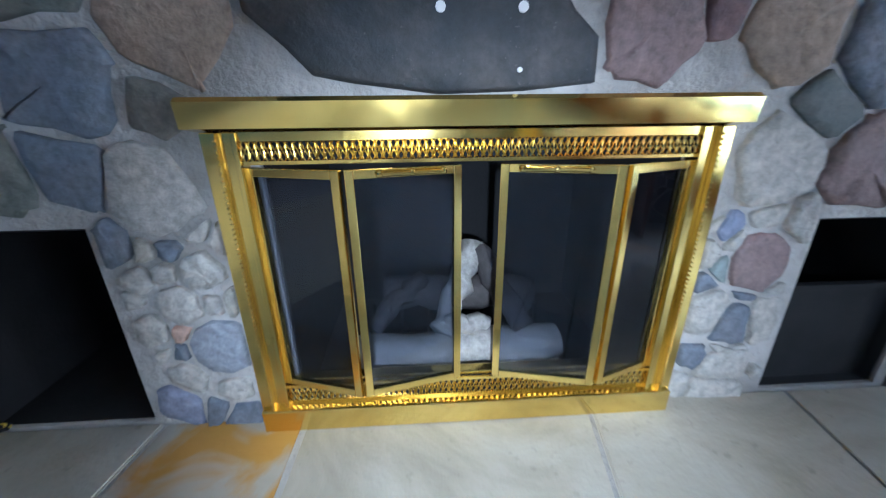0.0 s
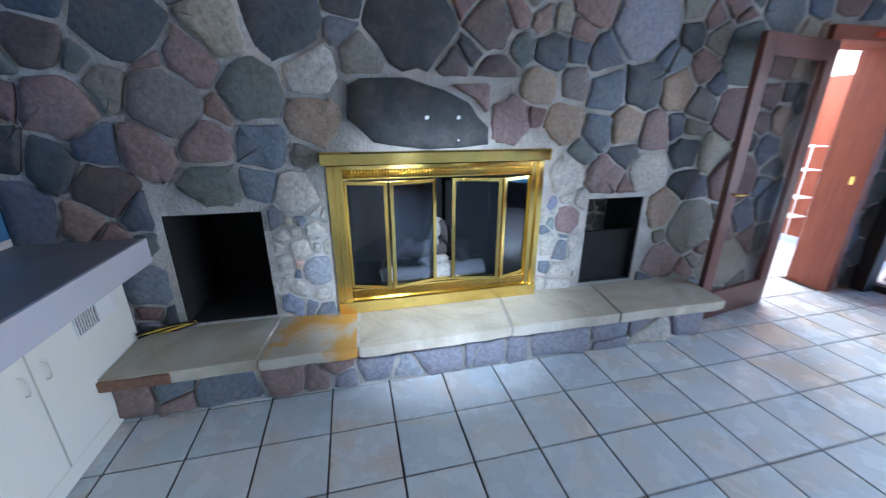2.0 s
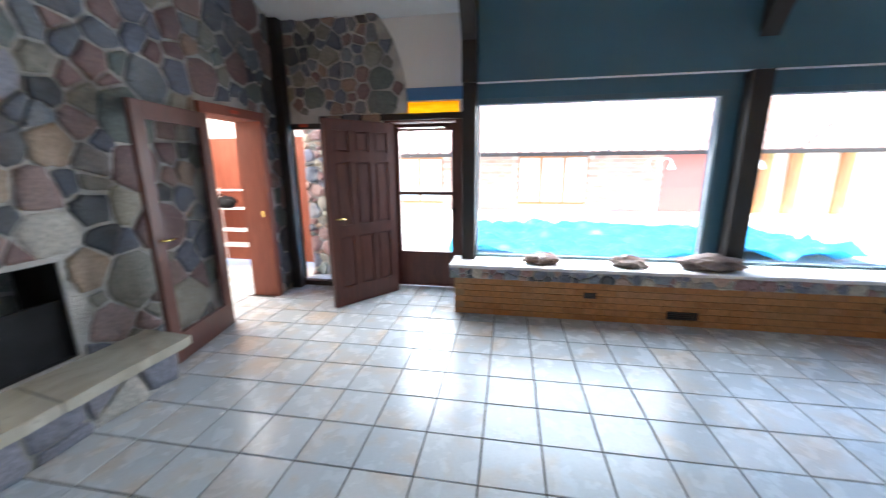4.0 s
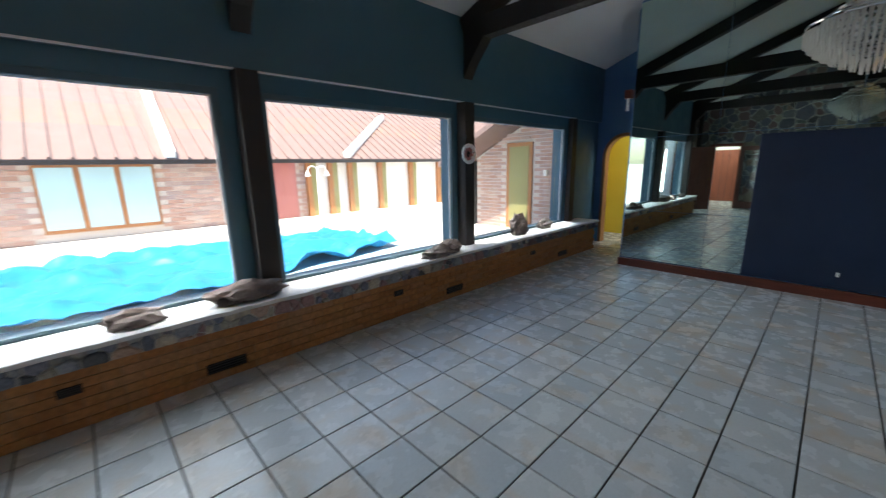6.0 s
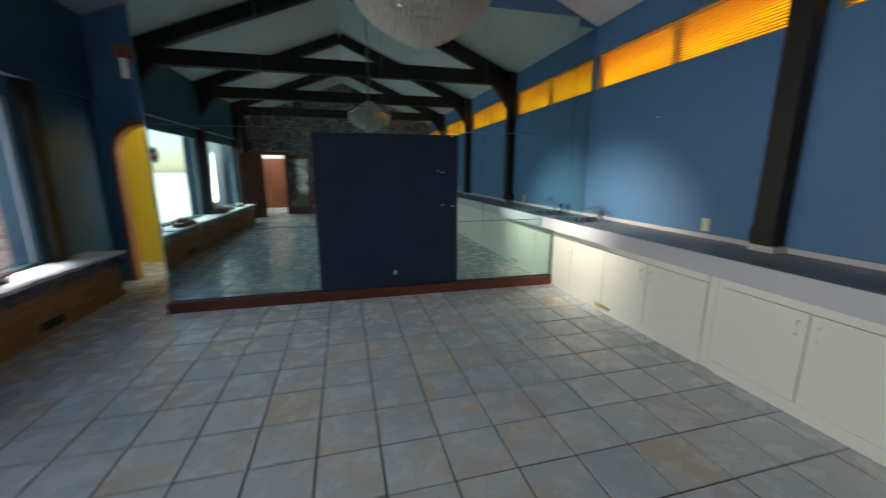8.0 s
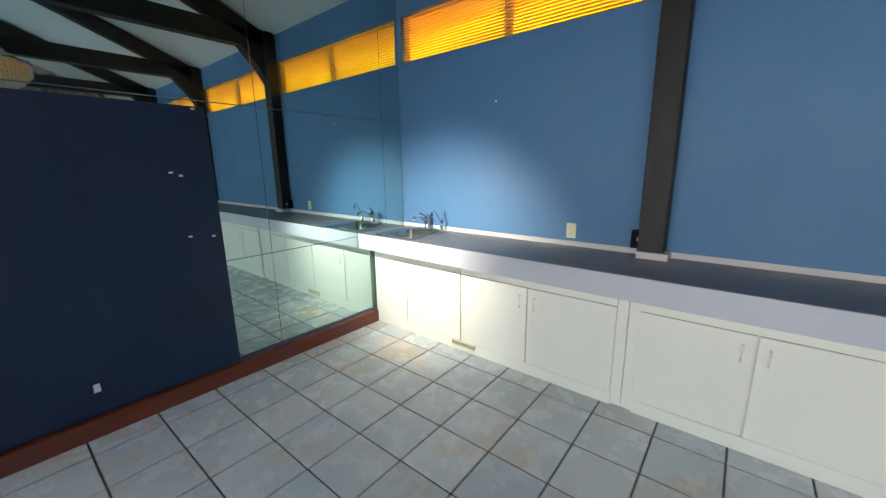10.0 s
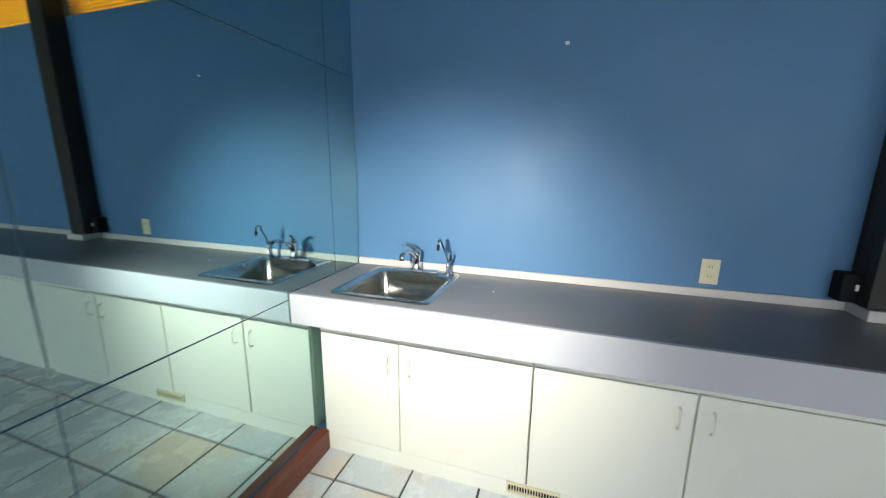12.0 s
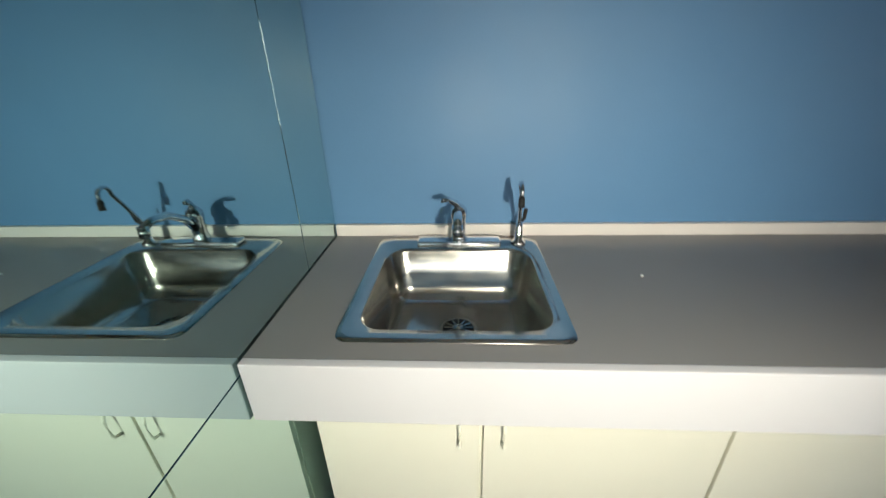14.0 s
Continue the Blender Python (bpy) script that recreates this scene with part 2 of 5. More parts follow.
t.links.new(tr.outputs[0], mx.inputs[1]), t.links.new(gl.outputs[0], mx.inputs[2]), t.links.new(mx.outputs[0], t.nodes["Material Output"].inputs[0])
M["amber"] = mat

m = Mat("hearth_slab", 0.55)
n1 = m.noise(2.2, 6, 0.6, None, 1.2)
c = m.ramp(n1, [(0.3, (0.34, 0.30, 0.23)), (0.5, (0.47, 0.43, 0.34)), (0.7, (0.58, 0.55, 0.47))])
c = m.mix(m.ramp(m.noise(26, 4), [(0.62, 0.0), (0.78, 0.5)]), c, (0.2, 0.17, 0.13))
M["slab"] = m.color(c).bump(m.mix(0.5, m.noise(8, 6), m.noise(60, 3)), 0.5, 0.01).m
m = Mat("hearth_slab_rust", 0.6)
c2 = m.mix(m.ramp(m.noise(3.2, 4, 0.5, None, 0.8), [(0.44, 0.0), (0.56, 0.9)]), m.ramp(m.noise(2.2, 6), [(0.3, (0.40, 0.36, 0.28)), (0.7, (0.55, 0.52, 0.45))]), (0.55, 0.27, 0.02))
M["slab_rust"] = m.color(c2).bump(m.noise(20, 5), 0.5, 0.01).m
M["slab_brown"] = stone("brown_slab", (0.24, 0.12, 0.07))
m = Mat("sill_stone", 0.55)
M["sill_top"] = m.color(m.ramp(m.noise(5, 6), [(0.3, (0.58, 0.57, 0.56)), (0.7, (0.80, 0.79, 0.78))])).bump(m.noise(18, 5), 0.5, 0.01).m
m = Mat("orange_brick", 0.75)
r = m.random()
M["brick"] = m.color(m.mix(0.7, m.ramp(r, [(0.0, (0.36, 0.15, 0.05)), (0.5, (0.46, 0.21, 0.07)), (1.0, (0.40, 0.20, 0.09))]), m.ramp(m.noise(30, 4, 0.6, m.moved(r)), [(0.3, 0.6), (0.7, 1.3)]), "MULTIPLY")).bump(m.noise(60, 4), 0.5, 0.005).m
m = Mat("pink_brick", 0.8)
r = m.island()
M["far_brick"] = m.color(m.ramp(r, [(0.0, (0.40, 0.24, 0.19)), (0.4, (0.50, 0.33, 0.27)), (0.75, (0.36, 0.26, 0.24)), (1.0, (0.55, 0.42, 0.36))])).bump(m.noise(30, 4), 0.4, 0.01).m
M["brick_joint"] = paint("sandy_brick_joint", (0.34, 0.20, 0.10), 0.9, 0.15, 60)
M["brick_mortar"] = paint("brick_mortar", (0.55, 0.50, 0.46), 0.9, 0.1, 60)
M["roof_pink"] = paint("pink_ribbed_roof", (0.21, 0.145, 0.13), 0.6, 0.08, 60)
M["concrete"] = paint("pale_concrete", (0.62, 0.60, 0.56), 0.85, 0.12, 40, 0.4)
M["tarp"] = paint("blue_tarp", (0.02, 0.22, 0.46), 0.35, 0.25, 12, 0.6)
M["pool"] = paint("pool_plaster", (0.45, 0.66, 0.72), 0.5, 0.1, 20)
M["orange_wood"] = wood("orange_stained_wood", (0.30, 0.12, 0.04), (0.44, 0.20, 0.08), 0.5)
M["olive"] = paint("olive_curtain", (0.27, 0.26, 0.11), 0.7, 0.15, 60)
M["red_door"] = paint("red_door_paint", (0.46, 0.17, 0.15), 0.5, 0.1)
M["ash_log"] = stone("ceramic_log", (0.42, 0.40, 0.36))
M["char_log"] = stone("charred_log", (0.05, 0.045, 0.045))
M["rock"] = stone("sill_rock", (0.16, 0.12, 0.11))
M["slat"] = paint("cream_blind_slat", (0.66, 0.42, 0.12), 0.5, 0.08)
M["wire_black"] = M["black"]
M["wire_yellow"] = paint("yellow_insulation", (0.62, 0.45, 0.05), 0.45, 0.1)


# ---- mesh helpers ----
def part(name, bm, material, parent=None, label="", smooth=False):
    """Links a bmesh, in world coordinates, as one mesh object under a thing or a part."""
    bmesh.ops.recalc_face_normals(bm, faces=bm.faces)
    me = bpy.data.meshes.new(name)
    bm.to_mesh(me)
    bm.free()
    me.materials.append(material)
    if smooth:
        me.polygons.foreach_set("use_smooth", [True] * len(me.polygons))
    return placed(name, me, parent, label)


def placed(name, me, parent=None, label=""):
    ob = new(name, me)
    if parent is not None:
        ob.parent = parent
        if parent.type == "EMPTY":
            ob.matrix_parent_inverse = parent.matrix_basis.inverted()
    if label:
        ob["label"] = label
    return ob


def thing(name, at, label, category, group="", kind=""):
    ob = new(name)
    ob.empty_display_size = 0.1
    ob.matrix_basis = Matrix.Translation(at)
    return tagged(ob, label, category, group, kind)


def box(x0, x1, y0, y1, z0, z1, bevel=0.0, bm=None, m=None):
    """A box between the limits, turned by m, into bm or a bmesh of its own."""
    own = bmesh.new()
    bmesh.ops.create_cube(own, size=1)
    for v in own.verts:
        v.co = ((x0 + x1) / 2 + v.co.x * (x1 - x0), (y0 + y1) / 2 + v.co.y * (y1 - y0), (z0 + z1) / 2 + v.co.z * (z1 - z0))
    if bevel:
        bmesh.ops.bevel(own, geom=own.edges[:], offset=bevel, segments=2, affect="EDGES", profile=0.6)
    if m is not None:
        own.transform(m)
    if bm is None:
        return own
    me = bpy.data.meshes.new("tmp")
    own.to_mesh(me)
    own.free()
    bm.from_mesh(me)
    bpy.data.meshes.remove(me)
    return bm


def tube(points, radius, sides=10, bm=None, taper=None):
    """A round bar along points."""
    bm = bm or bmesh.new()
    pts = [Vector(p) for p in points]
    rings = []
    for n, p in enumerate(pts):
        d = (pts[min(n + 1, len(pts) - 1)] - pts[max(n - 1, 0)]).normalized()
        q = d.to_track_quat("Z", "Y")
        r = radius if taper is None else radius * taper[n]
        rings.append([bm.verts.new(p + q @ Vector((r * math.cos(a), r * math.sin(a), 0))) for a in (2 * math.pi * k / sides for k in range(sides))])
    for a, b in zip(rings, rings[1:]):
        for k in range(sides):
            bm.faces.new((a[k], a[(k + 1) % sides], b[(k + 1) % sides], b[k]))
    bm.faces.new(rings[0][::-1]), bm.faces.new(rings[-1])
    return bm


def lathe(profile, at, sides=24, bm=None):
    """A turned body from (radius, height) pairs."""
    bm = bm or bmesh.new()
    rings = [[bm.verts.new((at[0] + r * math.cos(a), at[1] + r * math.sin(a), at[2] + h)) for a in (2 * math.pi * k / sides for k in range(sides))] for r, h in profile]
    for a, b in zip(rings, rings[1:]):
        for k in range(sides):
            bm.faces.new((a[k], a[(k + 1) % sides], b[(k + 1) % sides], b[k]))
    bm.faces.new(rings[0][::-1]), bm.faces.new(rings[-1])
    return bm


def prism(poly, a0, a1, put, bm=None):
    """A polygon of (u, v) pushed from depth a0 to a1; put(u, v, a) gives the place."""
    bm = bm or bmesh.new()
    lo, hi = [bm.verts.new(put(u, v, a0)) for u, v in poly], [bm.verts.new(put(u, v, a1)) for u, v in poly]
    bm.faces.new(lo), bm.faces.new(hi[::-1])
    for k in range(len(poly)):
        j = (k + 1) % len(poly)
        bm.faces.new((lo[k], hi[k], hi[j], lo[j]))
    return bm


def holed(u0, u1, v0, v1, holes, a0, a1, put):
    """A wall with rectangular holes (u0, u1, v0, v1) that go right through."""
    bm = bmesh.new()
    us = sorted({u0, u1, *(h[0] for h in holes), *(h[1] for h in holes)})
    vs = sorted({v0, v1, *(h[2] for h in holes), *(h[3] for h in holes)})
    for ua, ub in zip(us, us[1:]):
        run = None
        for va, vb in zip(vs, vs[1:]):
            cu, cv = (ua + ub) / 2, (va + vb) / 2
            open_here = any(h[0] < cu < h[1] and h[2] < cv < h[3] for h in holes)
            if open_here:
                if run:
                    prism([(ua, run[0]), (ub, run[0]), (ub, run[1]), (ua, run[1])], a0, a1, put, bm)
                run = None
            else:
                run = (run[0] if run else va, vb)
        if run:
            prism([(ua, run[0]), (ub, run[0]), (ub, run[1]), (ua, run[1])], a0, a1, put, bm)
    return bm


def structure(ob, label, category):
    return tagged(ob, label, category, kind="structure")


ON_Y = lambda u, v, a: (u, a, v)
ON_X = lambda u, v, a: (a, u, v)


# ---- fieldstone masonry ----
def clip(poly, nx, ny, c):
    """The part of a convex polygon in which nx*u + ny*v <= c."""
    out = []
    for (ax, ay), (bx, by) in zip(poly, poly[1:] + poly[:1]):
        da, db = nx * ax + ny * ay - c, nx * bx + ny * by - c
        if da <= 0:
            out.append((ax, ay))
        if da * db < 0:
            k = da / (da - db)
            out.append((ax + (bx - ax) * k, ay + (by - ay) * k))
    return out


def cells(sites, bounds, holes):
    """Power cells of sites (u, v, r), cut by half planes and kept out of holes."""
    S = np.array([s[:3] for s in sites])
    out = []
    for i, (u, v, r) in enumerate(S):
        if any(h[0] < u < h[1] and h[2] < v < h[3] for h in holes) or any(nx * u + ny * v > c for nx, ny, c in bounds):
            out.append(None)
            continue
        poly = [(u - 0.9, v - 0.9), (u + 0.9, v - 0.9), (u + 0.9, v + 0.9), (u - 0.9, v + 0.9)]
        d2 = ((S[:, :2] - (u, v)) ** 2).sum(1)
        for j in np.argsort(d2)[1:34]:
            if len(poly) < 3:
                break
            nx, ny = S[j, 0] - u, S[j, 1] - v
            c = (S[j, 0] ** 2 + S[j, 1] ** 2 - S[j, 2] ** 2 - u * u - v * v + r * r) / 2
            poly = clip(poly, nx, ny, c)
        for nx, ny, c in bounds:
            poly = clip(poly, nx, ny, c) if len(poly) > 2 else poly
        for h in holes:
            gaps = [(h[0] - u, (1, 0, h[0])), (u - h[1], (-1, 0, -h[1])), (h[2] - v, (0, 1, h[2])), (v - h[3], (0, -1, -h[3]))]
            g, (nx, ny, c) = max(gaps)
            if len(poly) > 2 and max(p[0] for p in poly) > h[0] and min(p[0] for p in poly) < h[1] and max(p[1] for p in poly) > h[2] and min(p[1] for p in poly) < h[3]:
                poly = clip(poly, nx, ny, c)
        out.append(poly if len(poly) > 2 else None)
    return out


def stone_mesh(bm, poly, gap, proud, put, rng):
    """A rounded, uneven stone on one cell of the masonry."""
    cu, cv = sum(p[0] for p in poly) / len(poly), sum(p[1] for p in poly) / len(poly)
    size = min(math.hypot(p[0] - cu, p[1] - cv) for p in poly)
    k = max(0.3, 1 - gap / max(size, 0.03))
    ring = [(cu + (x - cu) * k, cv + (y - cv) * k) for x, y in poly]
    for _ in range(1):
        ring = [q for (ax, ay), (bx, by) in zip(ring, ring[1:] + ring[:1]) for q in ((ax * 0.90 + bx * 0.10, ay * 0.90 + by * 0.10), (ax * 0.5 + bx * 0.5, ay * 0.5 + by * 0.5), (ax * 0.10 + bx * 0.90, ay * 0.10 + by * 0.90))]
    while len(ring) > 26:
        ring = ring[::2]
    ring = [(x + rng.uniform(-1, 1) * 0.065 * size, y + rng.uniform(-1, 1) * 0.065 * size) for x, y in ring]
    tilt = (rng.uniform(-0.12, 0.12), rng.uniform(-0.12, 0.12))
    layers = []
    for s, d in ((1.0, 0.012), (0.985, -0.55 * proud), (0.93, -0.93 * proud), (0.55, -1.0 * proud)):
        row = []
        for x, y in ring:
            u, v = cu + (x - cu) * s, cv + (y - cv) * s
            dd = d + (rng.uniform(-0.2, 0.2) * proud + (x - cu) * tilt[0] * 0.5 + (y - cv) * tilt[1] * 0.5 if d < 0 else 0)
            row.append(bm.verts.new(put(u, v, dd)))
        layers.append(row)
    for a, b in zip(layers, layers[1:]):
        for n in range(len(ring)):
            j = (n + 1) % len(ring)
            bm.faces.new((a[n], a[j], b[j], b[n]))
    mid = bm.verts.new(put(cu, cv, -1.03 * proud))
    for n in range(len(ring)):
        bm.faces.new((layers[-1][n], layers[-1][(n + 1) % len(ring)], mid))


def masonry(wall, sites, bounds, holes, put, seed, gap=0.0115, proud=0.022, near=lambda u, v: True, mat="stone", most=300):
    rng = random.Random(seed)
    rest, made = bmesh.new(), 0
    for s, poly in zip(sites, cells(sites, bounds, holes)):
        if poly is None:
            continue
        if near(s[0], s[1]) and made < most:
            bm = bmesh.new()
            stone_mesh(bm, poly, gap * rng.uniform(0.4, 1.4), proud * rng.uniform(0.6, 1.3), put, rng)
            part("stone", bm, M[s[3] if len(s) > 3 else mat], wall, smooth=True)
            made += 1
        else:
            stone_mesh(rest, poly, gap, proud, put, rng)
    if rest.verts:
        tagged(part("rubble", rest, M["stone_joined"], wall, smooth=True), "mixed grey, brown and mauve fieldstones", kind="stuff")


def scatter(u0, u1, v0, v1, step, rng, named=()):
    """Sites for stones, uneven in size, round the named ones."""
    out = list(named)
    tries = int((u1 - u0) * (v1 - v0) / step**2 * 40)
    for _ in range(tries):
        u, v = rng.uniform(u0, u1), rng.uniform(v0, v1)
        r = step * rng.choice((0.22, 0.34, 0.46, 0.60, 0.72))
        if all(math.hypot((u - s[0]), (v - s[1]) * 1.1) > (r + s[2]) * 0.84 for s in out):
            out.append((u, v, r))
    return out


# ---- the room ----
XW, XE, YM, YA = -2.21, 3.85, -9.92, -11.45
RIDGE, ZR, ZW, ZE = 0.85, 4.5, 3.2, 3.32
XD = 4.25
SLOPE_E = (ZR - ZE) / (XE - RIDGE)
SLOPE_W = (ZR - ZW) / (RIDGE - XW)
TRUSSES = (-2.37, -4.96, -7.53)
DOORWAY = (2.93, 3.72, -0.05, 2.06)

floor = structure(part("floor", box(XW - 0.1, XD + 0.3, -13.2, 3.2, -0.25, -0.009), M["grout"]), "square grey-blue ceramic floor tiles with dark grout", "floor")

# ceiling: two plastered slopes
bm = prism([(XW - 0.15, ZW - 0.15 * SLOPE_W), (RIDGE, ZR), (XD + 0.25, ZR - SLOPE_E * (XD + 0.25 - RIDGE)), (XD + 0.25, ZR + 0.2), (XW - 0.15, ZR + 0.2)], 0.3, -13.2, ON_Y)
structure(part("ceiling", bm, M["ceiling"]), "white textured plaster cathedral ceiling", "ceiling")

# north wall of fieldstone, with the firebox, two niches and a doorway
FIRE, LOGS, NICHE = (-0.50, 0.67, 0.36, 1.20), (-1.52, -1.0, 0.33, 1.015), (1.145, 1.60, 0.33, 0.985)
HOLES = [FIRE, LOGS, NICHE, DOORWAY]
bm = holed(XW - 0.1, XD + 0.2, 0.0, ZW, HOLES, 0.0, 0.28, ON_Y)
prism([(XW - 0.1, ZW), (RIDGE, ZR + 0.05), (XD + 0.2, ZW)], 0.0, 0.28, ON_Y, bm)
north = structure(part("wall_north", bm, M["mortar"]), "fieldstone fireplace wall in pale rough mortar", "stone wall")
rng = random.Random(4)
# large stones round the fireplace: place along the wall, height, size, tone
NAMED = [(-0.63, 1.51, 0.139, "stone_tan"), (-0.94, 1.38, 0.127, "stone_blue"), (-0.63, 1.77, 0.14, "stone_white"), (-0.79, 1.11, 0.124, "stone_white"), (-0.99, 1.17, 0.10, "stone_blue"),
         (-1.21, 1.15, 0.14, "stone_green"), (-1.21, 1.42, 0.12, "stone_mauve"), (-1.51, 1.38, 0.122, "stone_mauve"), (-1.36, 1.60, 0.17, "stone_grey"), (-0.96, 1.66, 0.15, "stone_green"),
         (-1.21, 1.80, 0.127, "stone_mauve"), (-1.82, 1.58, 0.162, "stone_mauve"), (-1.49, 1.97, 0.19, "stone_dark"), (-0.76, 2.01, 0.20, "stone_dark"), (-0.10, 2.02, 0.25, "stone_black"),
         (-1.74, 1.17, 0.14, "stone_umber"), (-1.67, 0.60, 0.13, "stone_blue"), (-1.94, 1.30, 0.12, "stone_dark"), (-1.85, 1.85, 0.12, "stone_umber"), (0.37, 2.02, 0.135, "stone_umber")]
NAMED += [(0.52, 1.50, 0.13, "stone_mauve"), (0.87, 1.48, 0.133, "stone_tan"), (0.71, 1.71, 0.116, "stone_tan"), (0.93, 1.73, 0.095, "stone_grey"), (1.17, 1.70, 0.13, "stone_blue"), (1.43, 1.73, 0.125, "stone_dark"),
          (1.72, 1.72, 0.12, "stone_tan"), (0.14, 1.80, 0.09, "stone_umber"), (0.40, 1.76, 0.13, "stone_umber"), (0.77, 1.90, 0.109, "stone_dark"), (1.14, 1.45, 0.098, "stone_blue"), (1.34, 1.47, 0.11, "stone_tan"),
          (1.59, 1.42, 0.11, "stone_mauve"), (1.86, 1.29, 0.115, "stone_dark"), (1.60, 1.15, 0.15, "stone_white"), (1.24, 1.12, 0.13, "stone_mauve"), (1.77, 0.89, 0.15, "stone_tan"), (1.83, 0.48, 0.15, "stone_mauve"),
          (1.39, 2.10, 0.23, "stone_lavender"), (1.36, 1.30, 0.06, "stone_dark"), (0.95, 0.62, 0.095, "stone_blue"), (0.99, 0.85, 0.115, "stone_mauve"), (0.97, 0.43, 0.10, "stone_white"), (0.93, 1.16, 0.13, "stone_white"), (1.92, 1.62, 0.10, "stone_grey")]
side = scatter(-1.0, -0.63, 0.33, 1.0, 0.15, rng, [s for s in NAMED if s[1] < 1.2]) + scatter(0.78, 1.13, 0.33, 1.0, 0.15, rng, [])
sites = scatter(XW, XD, 0.0, 4.5, 0.30, rng, side + [s for s in NAMED if s[1] >= 1.2])
for n, s in enumerate(sites):
    if len(s) == 3 and s[1] < 1.02 and (-1.0 < s[0] < -0.5 or 0.7 < s[0] < 1.12):
        sites[n] = (*s, rng.choice(("stone_white", "stone_blue", "stone_pale", "stone_white")))
roof_w, roof_e = (-SLOPE_W, 1, ZR - SLOPE_W * RIDGE), (SLOPE_E, 1, ZR + SLOPE_E * RIDGE)
grown = [(h[0] - 0.03, h[1] + 0.03, h[2] - 0.03, h[3] + 0.03) for h in HOLES[:3]] + [(2.86, 3.80, -0.1, 2.15)]
grown[0] = (-0.635, 0.775, 0.3, 1.345)
LINTEL = (-0.495, 0.39, 1.35, 1.75)
grown.append(LINTEL)
masonry(north, sites, [roof_w, roof_e, (-1, 0, -XW), (1, 0, 4.2), (0, -1, 0)], grown, ON_Y, 7, near=lambda u, v: v < 2.9 and u < 3.6)
bm = bmesh.new()
shape = [(-0.485, 1.52), (-0.475, 1.71), (-0.33, 1.745), (-0.12, 1.745), (0.08, 1.70), (0.27, 1.60), (0.385, 1.47), (0.375, 1.365), (0.0, 1.352), (-0.26, 1.362), (-0.40, 1.43)]
stone_mesh(bm, shape, 0.004, 0.05, ON_Y, random.Random(5))
part("stone", bm, M["stone_black"], north, "long black lintel stone", smooth=True)
bm = bmesh.new()
stone_mesh(bm, [(0.08, 1.73), (0.28, 1.63), (0.38, 1.52), (0.40, 1.74)], 0.006, 0.03, ON_Y, random.Random(6))
part("stone", bm, M["stone_mauve"], north, smooth=True)

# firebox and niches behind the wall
# the sooty firebox's near-black lining also covers both niches and their jambs
for name, h, deep, mat, label in (("firebox", FIRE, 0.75, "recess_lining", "sooty black firebrick firebox"), ("log_niche", LOGS, 0.7, "recess_lining", "black log store recess in the stone wall"), ("tool_niche", NICHE, 0.45, "recess_lining", "dark square recess in the stone wall")):
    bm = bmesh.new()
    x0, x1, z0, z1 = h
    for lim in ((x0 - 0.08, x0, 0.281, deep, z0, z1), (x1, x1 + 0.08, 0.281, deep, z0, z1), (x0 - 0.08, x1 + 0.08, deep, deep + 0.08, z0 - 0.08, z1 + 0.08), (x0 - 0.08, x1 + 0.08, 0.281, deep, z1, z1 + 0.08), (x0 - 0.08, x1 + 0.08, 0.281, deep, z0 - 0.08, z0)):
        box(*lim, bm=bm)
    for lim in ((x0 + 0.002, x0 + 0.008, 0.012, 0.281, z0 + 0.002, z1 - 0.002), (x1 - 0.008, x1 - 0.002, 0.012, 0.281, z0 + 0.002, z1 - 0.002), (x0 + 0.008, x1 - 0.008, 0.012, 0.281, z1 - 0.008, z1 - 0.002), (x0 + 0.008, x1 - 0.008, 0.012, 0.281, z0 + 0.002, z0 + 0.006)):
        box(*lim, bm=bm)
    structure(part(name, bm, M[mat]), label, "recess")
back = structure(part("wall_niche_back", box(1.15, 1.595, 0.40, 0.44, 0.34, 0.98), M["mortar"]), "dark fieldstone back of the recess", "stone wall")
masonry(back, scatter(1.15, 1.6, 0.34, 0.98, 0.2, random.Random(17)), [(-1, 0, -1.15), (1, 0, 1.595), (0, -1, -0.34), (0, 1, 0.98)], [], lambda u, v, a: (u, 0.40 + a, v), 19, mat="stone_green")
door = thing("niche_door", (1.35, 0.06, 0.33), "flat black metal door across the lower half of the niche", "metal door")
part("panel", box(1.15, 1.595, 0.05, 0.07, 0.335, 0.73, 0.004), M["black"], door)
part("rail", box(1.15, 1.595, 0.04, 0.05, 0.71, 0.73, 0.002), M["black"], door)

# east side: window wall, its teal upper part, and the entry
WINS = ((-4.77, -2.40), (-7.40, -5.08), (-10.2, -7.66))
ZS, ZT = 0.545, 2.19
bm = box(XE, XE + 0.32, YA, -2.3, ZT + 0.17, ZE + 0.1)
structure(part("wall_east_upper", bm, M["teal"]), "dark teal painted wall above the windows", "wall")
bm = holed(YA, -2.3, 0.0, ZT + 0.17, [(a, b, ZS, ZT + 0.03) for a, b in WINS], XE + 0.06, XE + 0.32, ON_X)
structure(part("wall_east", bm, M["teal"]), "teal painted wall between wide windows", "wall")
structure(part("trim", box(XE - 0.012, XE, -10.4, -2.3, ZT + 0.165, ZT + 0.18), M["frame_white"]), "thin white metal track over the windows", "trim")
